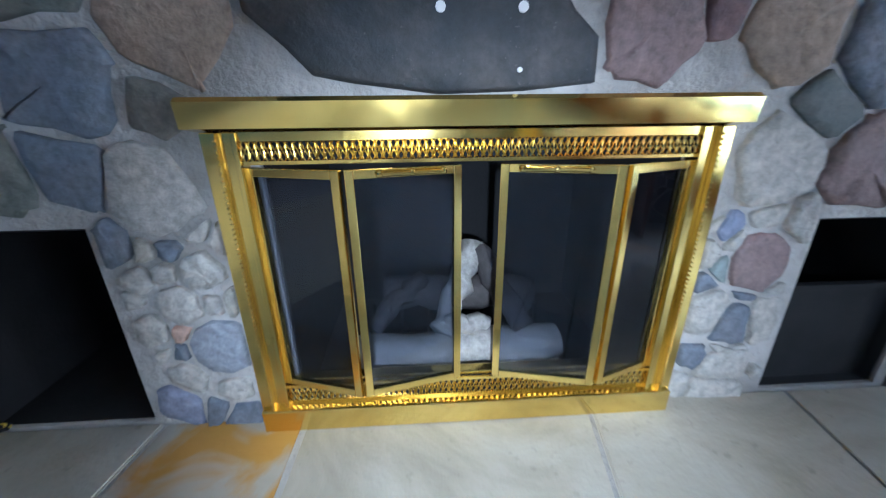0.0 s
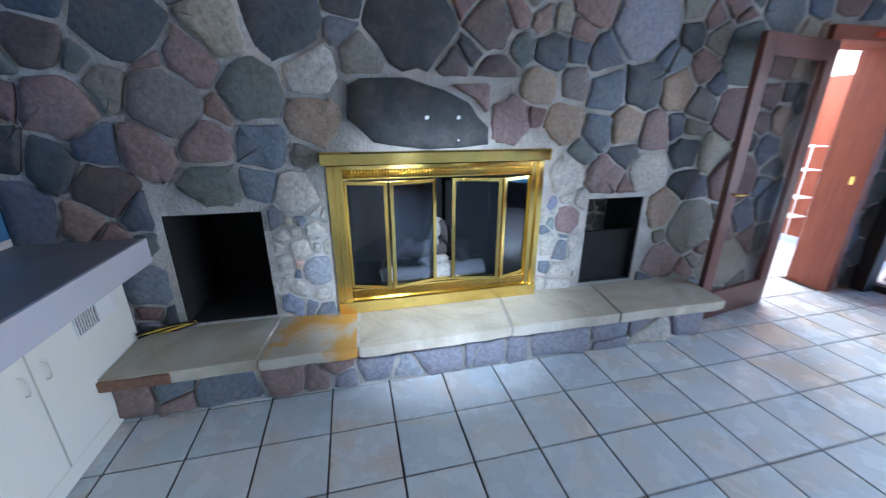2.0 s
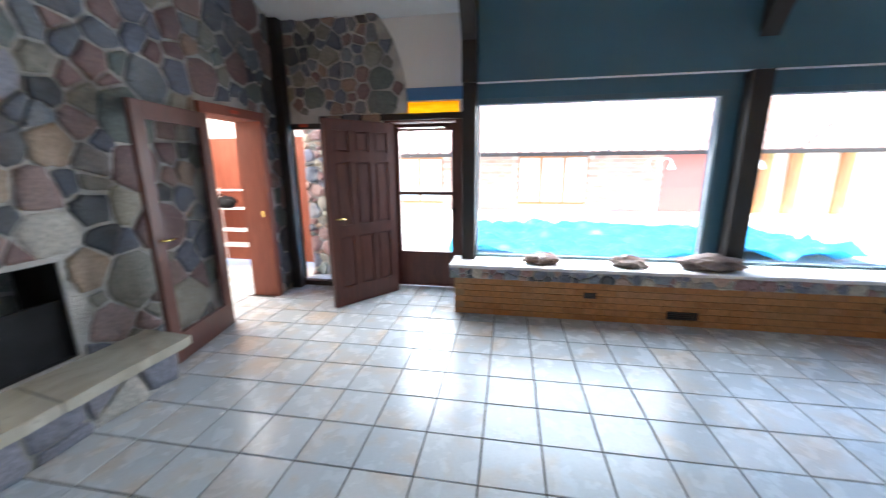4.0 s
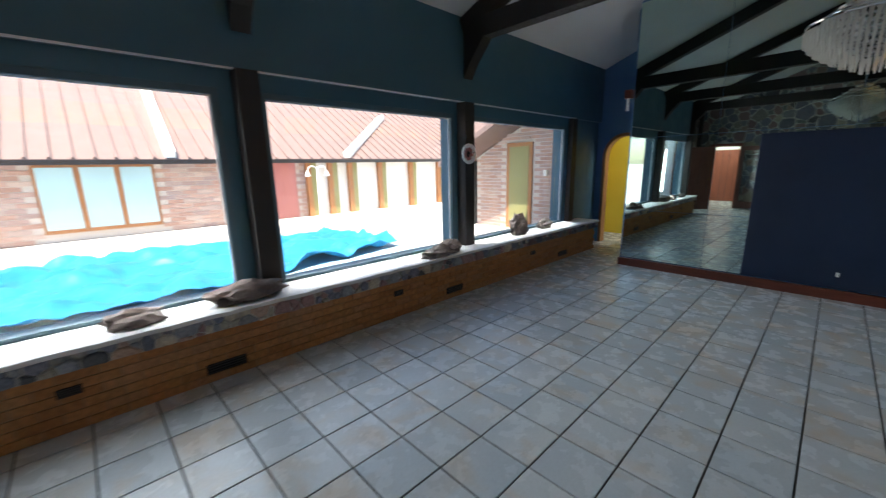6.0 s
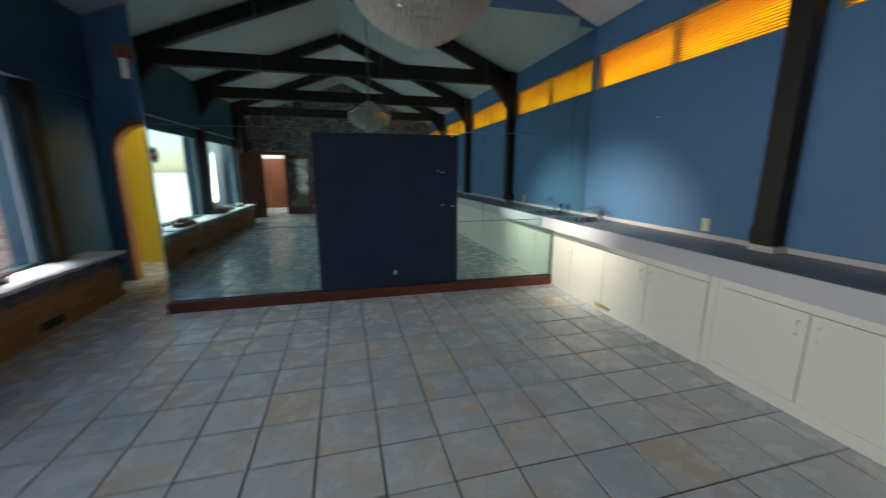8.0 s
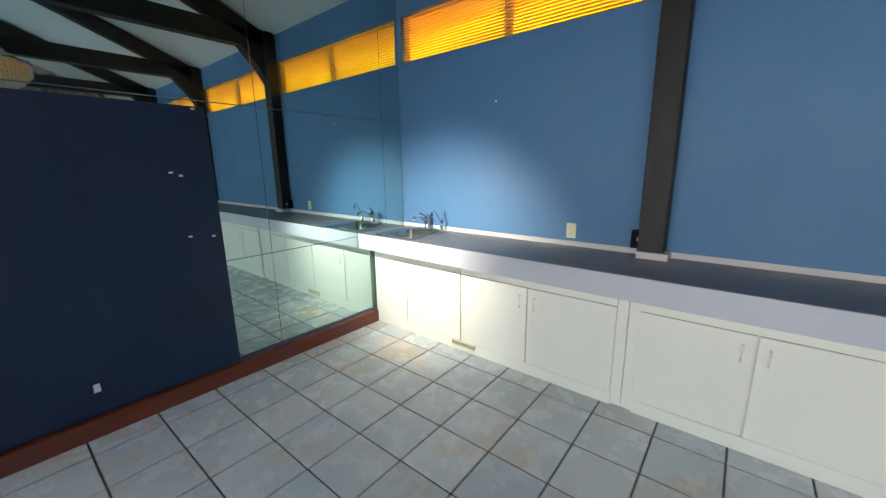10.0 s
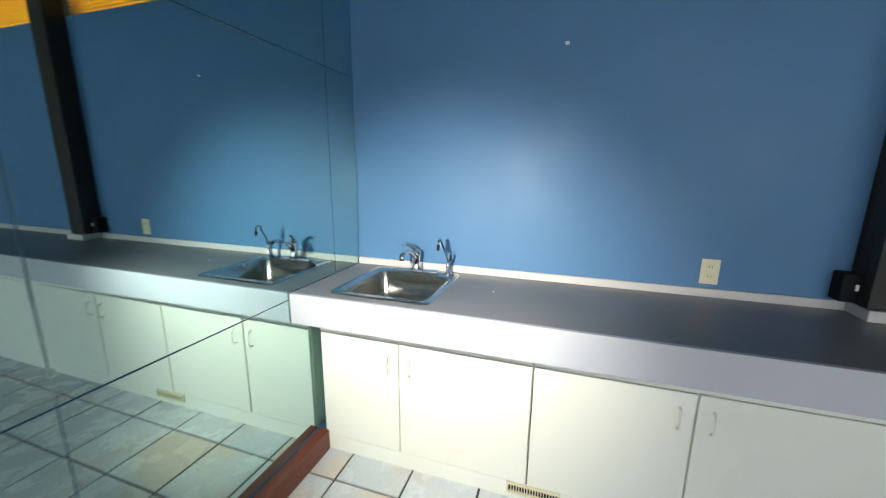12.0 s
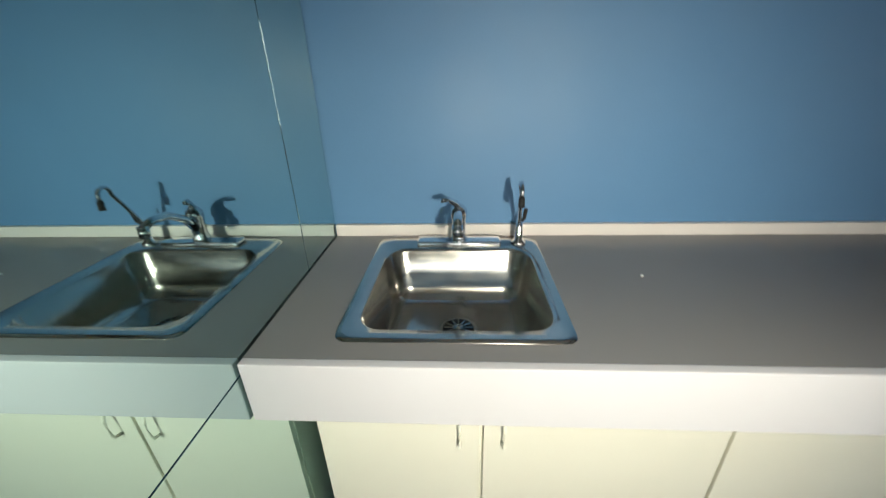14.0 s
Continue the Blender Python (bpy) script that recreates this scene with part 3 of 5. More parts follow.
for k, (a, b) in enumerate(WINS):
    w = thing("window_%d" % (k + 1), (XE + 0.1, (a + b) / 2, ZS), "wide fixed picture window in a teal frame", "window", "picture windows", "structure")
    bm = bmesh.new()
    x0, x1 = XE + 0.065, XE + 0.13
    box(x0, x1, a - 0.002, a + 0.05, ZS, ZT + 0.03, bm=bm), box(x0, x1, b - 0.05, b + 0.002, ZS, ZT + 0.03, bm=bm)
    box(x0, x1, a + 0.05, b - 0.05, ZT - 0.02, ZT + 0.03, bm=bm), box(x0, x1, a + 0.05, b - 0.05, ZS, ZS + 0.03, bm=bm)
    part("window_frame", bm, M["frame_teal"], w)
    bm = bmesh.new()
    box(x1 - 0.03, x1 - 0.015, a + 0.05, a + 0.062, ZS + 0.03, ZT - 0.02, bm=bm), box(x1 - 0.03, x1 - 0.015, b - 0.062, b - 0.05, ZS + 0.03, ZT - 0.02, bm=bm)
    box(x1 - 0.03, x1 - 0.015, a + 0.062, b - 0.062, ZT - 0.032, ZT - 0.02, bm=bm)
    part("glazing_bead", bm, M["frame_white"], w)
    g = part("pane", box(x1 - 0.012, x1 - 0.006, a + 0.05, b - 0.05, ZS + 0.03, ZT - 0.02), M["glass"], w)
    g.visible_shadow = False
structure(part("wall_entry", holed(-2.3, 0.3, 0, ZW, [(-2.16, -1.36, -0.1, 2.06), (-0.52, 0.0, 0.02, 2.03), (-2.2, -1.3, 2.13, 2.28)], XD, XD + 0.2, ON_X), M["plaster"]), "white plaster entry wall above the door", "wall")
structure(part("trim_entry", box(XD - 0.012, XD, -2.3, -1.3, 2.285, 2.42), M["blue"]), "blue painted strip above the amber transom", "trim")
bm = box(XD + 0.08, XD + 0.09, -2.2, -1.3, 2.13, 2.28)
tw = thing("window_transom", (XD, -1.75, 2.13), "amber glass transom above the entry door", "window", kind="structure")
part("pane", bm, M["amber"], tw)

# stone pier beside the entry, its head swept back in a curve
curve = [(0.0, 3.5), (-0.84, 3.5), (-1.1, 3.36), (-1.3, 3.17), (-1.44, 2.95), (-1.53, 2.7), (-1.58, 2.45), (-1.60, 2.15)]
bm = prism([(0.0, 2.15), *curve], XD - 0.06, XD, ON_X)
pier = structure(part("wall_pier", bm, M["mortar"]), "fieldstone wall over the entry with a curved edge", "stone wall")
bounds = [(1, 0, 0.0), (0, -1, -2.15), (0, 1, 3.5)]
for (ay, az), (by, bz) in zip(curve[1:], curve[2:]):
    nx, ny = -(az - bz), (ay - by)
    l = math.hypot(nx, ny)
    bounds.append((nx / l, ny / l, (nx * ay + ny * az) / l))
rng = random.Random(9)
masonry(pier, scatter(-1.7, 0.0, 2.1, 3.5, 0.25, rng), bounds, [], lambda u, v, a: (XD - 0.06 + a, u, v), 5)
low = structure(part("wall_pier_low", holed(-1.3, 0.0, 0, 2.15, [(-0.55, 0.03, -0.1, 2.06)], XD - 0.06, XD, ON_X), M["mortar"]), "fieldstone wall beside the glass panel", "stone wall")
masonry(low, scatter(-1.3, -0.55, 0.0, 2.15, 0.25, rng), [(1, 0, -0.58), (-1, 0, 1.3), (0, -1, 0), (0, 1, 2.15)], [], lambda u, v, a: (XD - 0.06 + a, u, v), 6)

# trusses: posts, tie beams, rafters and braces, of dark timber
for k, y in enumerate(TRUSSES):
    tr = thing("roof_truss", (RIDGE, y, 2.9), "dark-stained heavy timber roof truss on wall posts", "roof truss", "roof trusses")
    hw = 0.075
    part("post", box(XW + 0.002, XW + 0.13, y - hw - 0.075, y + hw - 0.075, 0.95, ZW + 0.02, 0.006), M["beam"], tr)
    wide = 0.085 if k else 0.07
    part("post", box(XE - 0.09, XE + 0.10, y - wide, y + wide, ZS if k else 0.0, ZT + 0.165, 0.006), M["beam"], tr)
    if k == 0:
        part("post", box(XE - 0.13, XE - 0.001, y - 0.075, y + 0.075, ZT + 0.16, ZE, 0.006), M["beam"], tr)
    part("tie_beam", box(XW + 0.05, XE - 0.05, y - hw, y + hw, 3.02, 3.24, 0.008), M["beam"], tr)
    for xa, za, xb, zb in ((XW + 0.02, ZW - 0.12, RIDGE, ZR - 0.13), (XE - 0.02, ZE - 0.12, RIDGE, ZR - 0.13)):
        l = math.hypot(xb - xa, zb - za)
        ang = math.degrees(math.atan2(zb - za, xb - xa))
        part("rafter", box(0, l, -hw, hw, -0.1, 0.1, 0.008, m=pose(xa, y, za, 0, -ang, 0)), M["beam"], tr)
    for xa, s in ((XW + 0.10, 1), (XE - 0.06, -1)):
        bm = prism([(xa, 3.03), (xa + s * 0.32, 3.03), (xa + s * 0.1, 2.78), (xa, 2.62)], y - hw, y + hw, ON_Y)
        part("knee_brace", bm, M["beam"], tr)
# short post at the far window's end
post = thing("window_post", (XE, -10.33, ZS), "dark timber post at the end of the windows", "post")
part("shaft", box(XE - 0.03, XE + 0.08, -10.42, -10.26, ZS, ZT + 0.165, 0.005), M["beam"], post)

# west wall with a band of amber panes
CL = [(a, b) for a, b in ((-9.9, -7.66), (-7.47, -5.06), (-4.87, -2.46), (-2.28, -0.05))]
structure(part("wall_west", holed(YA, 0.0, 0, ZW + 0.02, [(a, b, 2.47, 2.87) for a, b in CL], XW - 0.16, XW, ON_X), M["blue"]), "blue painted wall above the long counter", "wall")
for k, (a, b) in enumerate(CL):
    w = thing("window_%d" % (k + 5), (XW - 0.08, (a + b) / 2, 2.47), "amber glass clerestory window behind horizontal blinds", "window", "amber clerestory windows", "structure")
    mid = (a + b) / 2
    bm = bmesh.new()
    for y0, y1 in ((a, a + 0.03), (mid - 0.03, mid + 0.03), (b - 0.03, b)):
        box(XW - 0.12, XW - 0.06, y0, y1, 2.47, 2.87, bm=bm)
    box(XW - 0.12, XW - 0.06, a, b, 2.455, 2.469, bm=bm)
    part("window_frame", bm, M["orange_wood"], w)
    for y0, y1 in ((a + 0.03, mid - 0.03), (mid + 0.03, b - 0.03)):
        part("pane", box(XW - 0.10, XW - 0.094, y0, y1, 2.47, 2.87), M["amber"], w)
    for n in range(17):
        z = 2.483 + n * 0.0235
        part("slat", box(a + 0.01, b - 0.01, -0.0100, 0.0100, -0.0006, 0.0006, m=Matrix.Translation((XW - 0.035, 0, z)) @ Matrix.Rotation(radians(90), 4, "Z") @ Matrix.Rotation(radians(-28), 4, "X")), M["slat"], w)

# mirrored end wall
bm = prism([(XW, 0.0), (2.72, 0.0), (2.72, ZR - SLOPE_E * (2.72 - RIDGE) + 0.02), (RIDGE, ZR + 0.02), (XW, ZW + 0.02)], YM - 0.03, YM - 0.2, ON_Y)
end = structure(part("wall_south", bm, M["blue"]), "blue end wall behind large mirrors", "wall")
SEAMS = (XW + 0.003, -1.96, -0.78, 0.42, 1.64, 2.715)
for u0, u1 in zip(SEAMS, SEAMS[1:]):
    top = min(ZR - SLOPE_E * (max(u1, RIDGE) - RIDGE), ZR - SLOPE_W * (RIDGE - min(u0, RIDGE))) - 0.02
    for v0, v1 in ((0.125, 0.873), (0.877, 1.93), (1.934, max(top, 2.2))):
        part("mirror_panel", box(u0 + 0.0015, u1 - 0.0015, YM - 0.03, YM - 0.022, v0, v1, 0.0012), M["mirror"], end, "tall frameless mirror sheet")
board = thing("blue_board", (0.37, YM, 0.11), "navy painted board fixed over the mirrors", "wall board")
part("panel", box(-0.44, 1.19, YM - 0.021, YM + 0.012, 0.13, 1.89, 0.003), M["navy"], board)
for x, z in ((-0.37, 1.875), (-0.385, 1.07), (-0.25, 1.085), (-0.25, 1.47), (-0.20, 1.49)):
    part("chip", box(x - 0.011, x + 0.011, YM + 0.012, YM + 0.014, z - 0.006, z + 0.006), M["white_plastic"], board, "white chipped plaster patch")
structure(part("baseboard", box(XW + 0.46, 2.74, YM - 0.02, YM + 0.035, 0.0, 0.115, 0.004), M["base_wood"]), "red-brown wooden baseboard under the mirrors", "baseboard")

# passage with an arched doorway
structure(part("wall_passage", box(2.70, 2.80, YA, YM - 0.2, 0, 3.9), M["blue"]), "blue painted passage wall", "wall")
ax0, ax1, spring, arc = 2.95, 3.78, 1.72, 12
bm = bmesh.new()
prism([(2.7, 0), (ax0, 0), (ax0, spring), (2.7, spring)], YA, YA - 0.15, ON_Y, bm), prism([(ax1, 0), (XE + 0.2, 0), (XE + 0.2, spring), (ax1, spring)], YA, YA - 0.15, ON_Y, bm)
ring = [((ax0 + ax1) / 2 - (ax1 - ax0) / 2 * math.cos(math.pi * k / arc), spring + (ax1 - ax0) / 2 * math.sin(math.pi * k / arc)) for k in range(arc + 1)]
for (ua, va), (ub, vb) in zip(ring, ring[1:]):
    prism([(ua, va), (ub, vb), (ub, 3.9), (ua, 3.9)], YA, YA - 0.15, ON_Y, bm)
prism([(2.7, spring), (ax0, spring), (ax0, 3.9), (2.7, 3.9)], YA, YA - 0.15, ON_Y, bm), prism([(ax1, spring), (XE + 0.2, spring), (XE + 0.2, 3.9), (ax1, 3.9)], YA, YA - 0.15, ON_Y, bm)
structure(part("wall_arch", bm, M["blue"]), "blue wall with an arched doorway", "wall")
arch = thing("arch_trim", ((ax0 + ax1) / 2, YA, 0), "dark wooden arch trim round the doorway", "door trim", kind="structure")
bm = bmesh.new()
outer = [(ax0, 0.0), *ring, (ax1, 0.0)]
cx = (ax0 + ax1) / 2
inner = [(cx + (u - cx) * 0.87, v if v < spring else spring + (v - spring) * 0.87) for u, v in outer]
for (a, b), (c, d) in zip(zip(outer, outer[1:]), zip(inner, inner[1:])):
    prism([a, b, d, c], YA + 0.02, YA - 0.16, ON_Y, bm)
part("casing", bm, M["orange_wood"], arch)
structure(part("wall_yellow", box(2.0, 5.0, YA - 1.3, YA - 1.2, 0, 3.0), M["yellow"]), "bright yellow wall beyond the arch", "wall")
structure(part("wall_yellow_side", box(4.3, 4.4, YA - 1.2, YA - 0.16, 0, 3.0), M["yellow"]), "bright yellow side wall beyond the arch", "wall")
# added lamp behind the arch brightens the yellow walls; no window is built
a = lamp("arch_daylight", "AREA", look((2.6, YA - 0.6, 2.6), (3.6, YA - 1.0, 0.8)), 4.5, (1.0, 0.97, 0.9))
a.data.shape, a.data.size, a.data.size_y = "RECTANGLE", 0.6, 0.6

# ---- hearth ----
hearth = thing("raised_hearth", (0.13, -0.22, 0), "raised stone hearth with sandy flagstone slabs", "hearth")
part("core", box(-1.78, 1.96, -0.375, -0.001, 0, 0.25), M["mortar"], hearth)
part("joint_bed", box(-1.74, 1.99, -0.445, -0.004, 0.251, 0.311), M["mortar"], hearth, "pale mortar joints between the slabs")
cuts = (-1.76, -1.03, -0.505, 0.42, 1.18, 2.03)
for k, (u0, u1) in enumerate(zip(cuts, cuts[1:])):
    bm = bmesh.new()
    rng = random.Random(30 + k)
    n = max(3, int((u1 - u0) / 0.08))
    front = [(u0 + 0.004 + (u1 - u0 - 0.008) * q / n, -0.46 + rng.uniform(-0.008, 0.010)) for q in range(n + 1)]
    lean0, lean1 = (0, 0.06, 0.012, 0.08, 0.07, 0.04)[k:k + 2]
    prism([(u1 - 0.006 + lean1, -0.003), (u0 + 0.006 + lean0, -0.003), *front], 0.25 + rng.uniform(-0.003, 0.003), 0.318 + rng.uniform(-0.003, 0.003), lambda u, v, a: (u, v, a), bm)
    bmesh.ops.bevel(bm, geom=bm.edges[:], offset=0.006, segments=2, affect="EDGES")
    part("slab", bm, M[("slab", "slab_rust", "slab", "slab", "slab")[k]], hearth, ("", "rust-stained slab", "", "", "")[k])
part("edge_chip", box(-1.755, -1.44, -0.478, -0.455, 0.255, 0.312, 0.008), M["slab_brown"], hearth, "reddish-brown broken slab edge")
rng = random.Random(12)
riser = [(*s, "stone_blue" if s[0] < -0.75 and rng.random() < 0.5 else "stone_mauve" if s[0] < -0.6 else rng.choice(("stone_pale", "stone_lavender", "stone_white", "stone_lavender"))) for s in scatter(-1.78, 1.95, 0.03, 0.22, 0.32, rng)]
masonry(hearth, riser, [(-1, 0, 1.78), (1, 0, 1.95), (0, -1, 0), (0, 1, 0.248)], [], lambda u, v, a: (u, -0.375 + a, v), 3, 0.014, 0.022)
masonry(hearth, scatter(-0.345, 0.0, 0.0, 0.25, 0.16, rng), [(-1, 0, 0.345), (1, 0, 0.0), (0, -1, 0), (0, 1, 0.248)], [], lambda u, v, a: (1.96 - a, u, v), 8, 0.012, 0.03, mat="stone_pale")

# ---- brass fireplace front ----
fp = thing("fireplace_front", (0.08, -0.03, 0.318), "polished brass fireplace surround with glass bifold doors ajar", "fireplace")
bl, br_, bt, bb = -0.612, 0.752, 1.345, 0.32
bm = prism([(-0.02, 1.265), (-0.085, 1.275), (-0.09, 1.335), (-0.075, 1.345), (-0.02, 1.345)], bl - 0.025, br_ + 0.025, lambda u, v, a: (a, u, v))
part("hood", bm, M["brass"], fp)
for s, x in ((1, bl), (-1, br_)):
    for d0, d1, y, nm in ((0.0, 0.035, -0.055, "jamb"), (0.035, 0.043, -0.066, "bead_strip"), (0.043, 0.075, -0.048, "jamb_inner"), (0.075, 0.088, -0.06, "jamb_lip")):
        part(nm, box(min(x + s * d0, x + s * d1), max(x + s * d0, x + s * d1), y, -0.005, 0.40, 1.265, 0.002), M["brass"], fp)
    bm = bmesh.new()
    for n in range(60):
        z = 0.42 + n * 0.014
        bmesh.ops.create_icosphere(bm, subdivisions=1, radius=0.004, matrix=Matrix.Translation((x + s * 0.039, -0.068, z)))
    part("beading", bm, M["brass"], fp)
part("top_rail", box(bl + 0.088, br_ - 0.088, -0.05, -0.005, 1.252, 1.265), M["brass"], fp)
part("bottom_rail", box(bl, br_, -0.07, -0.005, bb, 0.405, 0.006), M["brass"], fp)
part("sill_rail", box(bl + 0.088, br_ - 0.088, -0.02, 0.02, 0.475, 0.49, 0.003), M["brass"], fp)
# pierced bands: rings between two rails
for z0, z1, y in ((1.185, 1.252, -0.045), (0.405, 0.475, -0.03)):
    bm = bmesh.new()
    n = 64
    w = (br_ - bl - 0.176) / n
    for k in range(n):
        cx = bl + 0.088 + w * (k + 0.5)
        pts = [(cx + w * 0.5 * math.cos(a), y, (z0 + z1) / 2 + (z1 - z0) * 0.40 * math.sin(a)) for a in (2 * math.pi * q / 10 for q in range(11))]
        tube(pts, 0.0026, 4, bm)
        tube([(cx - w / 2, y, z0 + 0.012), (cx + w / 2, y, z1 - 0.012)], 0.0022, 4, bm), tube([(cx - w / 2, y, z1 - 0.012), (cx + w / 2, y, z0 + 0.012)], 0.0022, 4, bm)
    box(bl + 0.088, br_ - 0.088, y - 0.004, y + 0.004, z0, z0 + 0.009, bm=bm), box(bl + 0.088, br_ - 0.088, y - 0.004, y + 0.004, z1 - 0.009, z1, bm=bm)
    band = part("pierced_band", bm, M["brass"], fp, "pierced brass filigree band")
    part("backing", box(bl + 0.088, br_ - 0.088, y + 0.012, y + 0.016, z0, z1), M["black"], band)
# four bifold leaves: hinge, fold and meeting points in plan
leaves = (((-0.522, -0.035), (-0.272, -0.115)), ((-0.262, -0.115), (0.030, -0.045)), ((0.136, -0.045), (0.442, -0.115)), ((0.452, -0.115), (0.664, -0.035)))
for k, ((xa, ya), (xb, yb)) in enumerate(leaves):
    l, ang = math.hypot(xb - xa, yb - ya), math.degrees(math.atan2(yb - ya, xb - xa))
    T = pose(xa, ya, 0, 0, 0, ang)
    z0, z1, f = 0.495, 1.178, 0.022
    bm = bmesh.new()
    for lim in ((0, f, z0, z1), (l - f, l, z0, z1), (f, l - f, z0, z0 + f), (f, l - f, z1 - f, z1)):
        box(lim[0], lim[1], -0.009, 0.009, lim[2], lim[3], 0.002, bm=bm, m=T)
    leaf = part("door_leaf", bm, M["brass"], fp, "brass-framed glass leaf")
    g = part("pane", box(f, l - f, -0.002, 0.002, z0 + f, z1 - f, m=T), M["smoked"], leaf)
    g.visible_shadow = False
    if k in (1, 2):
        h0, h1 = (l * 0.28, l * 0.82) if k == 1 else (l * 0.18, l * 0.72)
        bm = tube([T @ Vector((h0, -0.022, z1 - 0.011)), T @ Vector((h1, -0.022, z1 - 0.011))], 0.006)
        for h in (h0, (h0 + h1) / 2, h1):
            bmesh.ops.create_uvsphere(bm, u_segments=10, v_segments=6, radius=0.010, matrix=Matrix.Translation(T @ Vector((h, -0.02, z1 - 0.011))))
        part("handle", bm, M["brass"], leaf, "turned brass handle")
# gas log set
logs = thing("log_set", (0.08, 0.25, 0.36), "charred and ash-grey ceramic fire logs on a grate", "fire logs")
rng = random.Random(2)
for a, b, r, mt in (((-0.33, 0.12, 0.47), (0.42, 0.14, 0.48), 0.075, "ash_log"), ((-0.25, 0.34, 0.60), (0.36, 0.36, 0.57), 0.07, "char_log"), ((-0.02, 0.12, 0.55), (0.13, 0.36, 0.80), 0.05, "ash_log"), ((0.30, 0.14, 0.54), (0.13, 0.36, 0.78), 0.05, "char_log"), ((-0.28, 0.16, 0.55), (-0.08, 0.34, 0.68), 0.04, "char_log"), ((0.0, 0.10, 0.60), (0.16, 0.16, 0.56), 0.035, "ash_log")):
    pts = [Vector(a).lerp(Vector(b), q / 8) + Vector((rng.uniform(-1, 1), rng.uniform(-1, 1), rng.uniform(-1, 1))) * 0.012 for q in range(9)]
    part("log", tube(pts, r, 12, taper=[rng.uniform(0.82, 1.1) for _ in pts]), M[mt], logs, smooth=True)
bm = bmesh.new()
for k in range(7):
    x = -0.30 + k * 0.12
    tube([(x, 0.08, 0.46), (x, 0.10, 0.385), (x, 0.42, 0.385), (x, 0.44, 0.5)], 0.008, 6, bm)
tube([(-0.34, 0.12, 0.385), (0.46, 0.12, 0.385)], 0.009, 6, bm), tube([(-0.34, 0.4, 0.385), (0.46, 0.4, 0.385)], 0.009, 6, bm)
for x in (-0.28, 0.40):
    for y in (0.13, 0.39):
        tube([(x, y, 0.385), (x, y, 0.361)], 0.009, 6, bm)
part("grate", bm, M["black"], logs)
for x in (-0.02, 0.17):
    for z, r in ((1.53, 0.012), (1.40, 0.006)):
        b = thing("wall_anchor", (x, -0.03, z), "small white screw anchor in the black lintel stone", "screw", "screw anchors")
        part("cap", tube([(x, 0.0, z), (x, -0.055, z)], r, 10), M["white_plastic"], b)

# ---- counter and cabinets ----
XF, XC, ZC = -1.755, -1.595, 0.905
top = thing("countertop", ((XW + XC) / 2, -5, ZC), "long grey laminate countertop with a deep pale edge", "countertop")
sy0, sy1, sx0, sx1 = -9.765, -9.322, -2.10, -1.69
bm = bmesh.new()
outer_c = [(XW + 0.001, YM - 0.018), (XC - 0.02, YM - 0.018), (XC - 0.02, -0.03), (XW + 0.001, -0.03)]
inner_c = [(sx0, sy0), (sx1, sy0), (sx1, sy1), (sx0, sy1)]
lo_o, hi_o, lo_i, hi_i = ([bm.verts.new((x, y, z)) for x, y in c] for c, z in ((outer_c, ZC - 0.035), (outer_c, ZC), (inner_c, ZC - 0.035), (inner_c, ZC)))
for k in range(4):
    q = (k + 1) % 4
    bm.faces.new((hi_o[k], hi_o[q], hi_i[q], hi_i[k])), bm.faces.new((lo_o[k], lo_i[k], lo_i[q], lo_o[q]))
    bm.faces.new((lo_o[k], lo_o[q], hi_o[q], hi_o[k])), bm.faces.new((lo_i[k], hi_i[k], hi_i[q], lo_i[q]))
part("top", bm, M["counter"], top)
part("fascia", box(XC - 0.02, XC, YM - 0.018, -0.03, 0.765, ZC + 0.001, 0.003), M["fascia"], top, "pale lavender-grey edge")
part("underside", box(XF - 0.05, XC - 0.02, YM - 0.018, -0.03, 0.765, 0.78), M["fascia"], top)
part("backsplash", box(XW + 0.001, XW + 0.016, YM - 0.018, -0.03, ZC, ZC + 0.038, 0.002), M["splash"], top, "low pale backsplash strip")
for y in TRUSSES:
    part("post_foot", box(XW + 0.001, XW + 0.145, y - 0.15, y + 0.03, ZC, ZC + 0.045, 0.004), M["splash"], top, "pale collar at a post's foot")

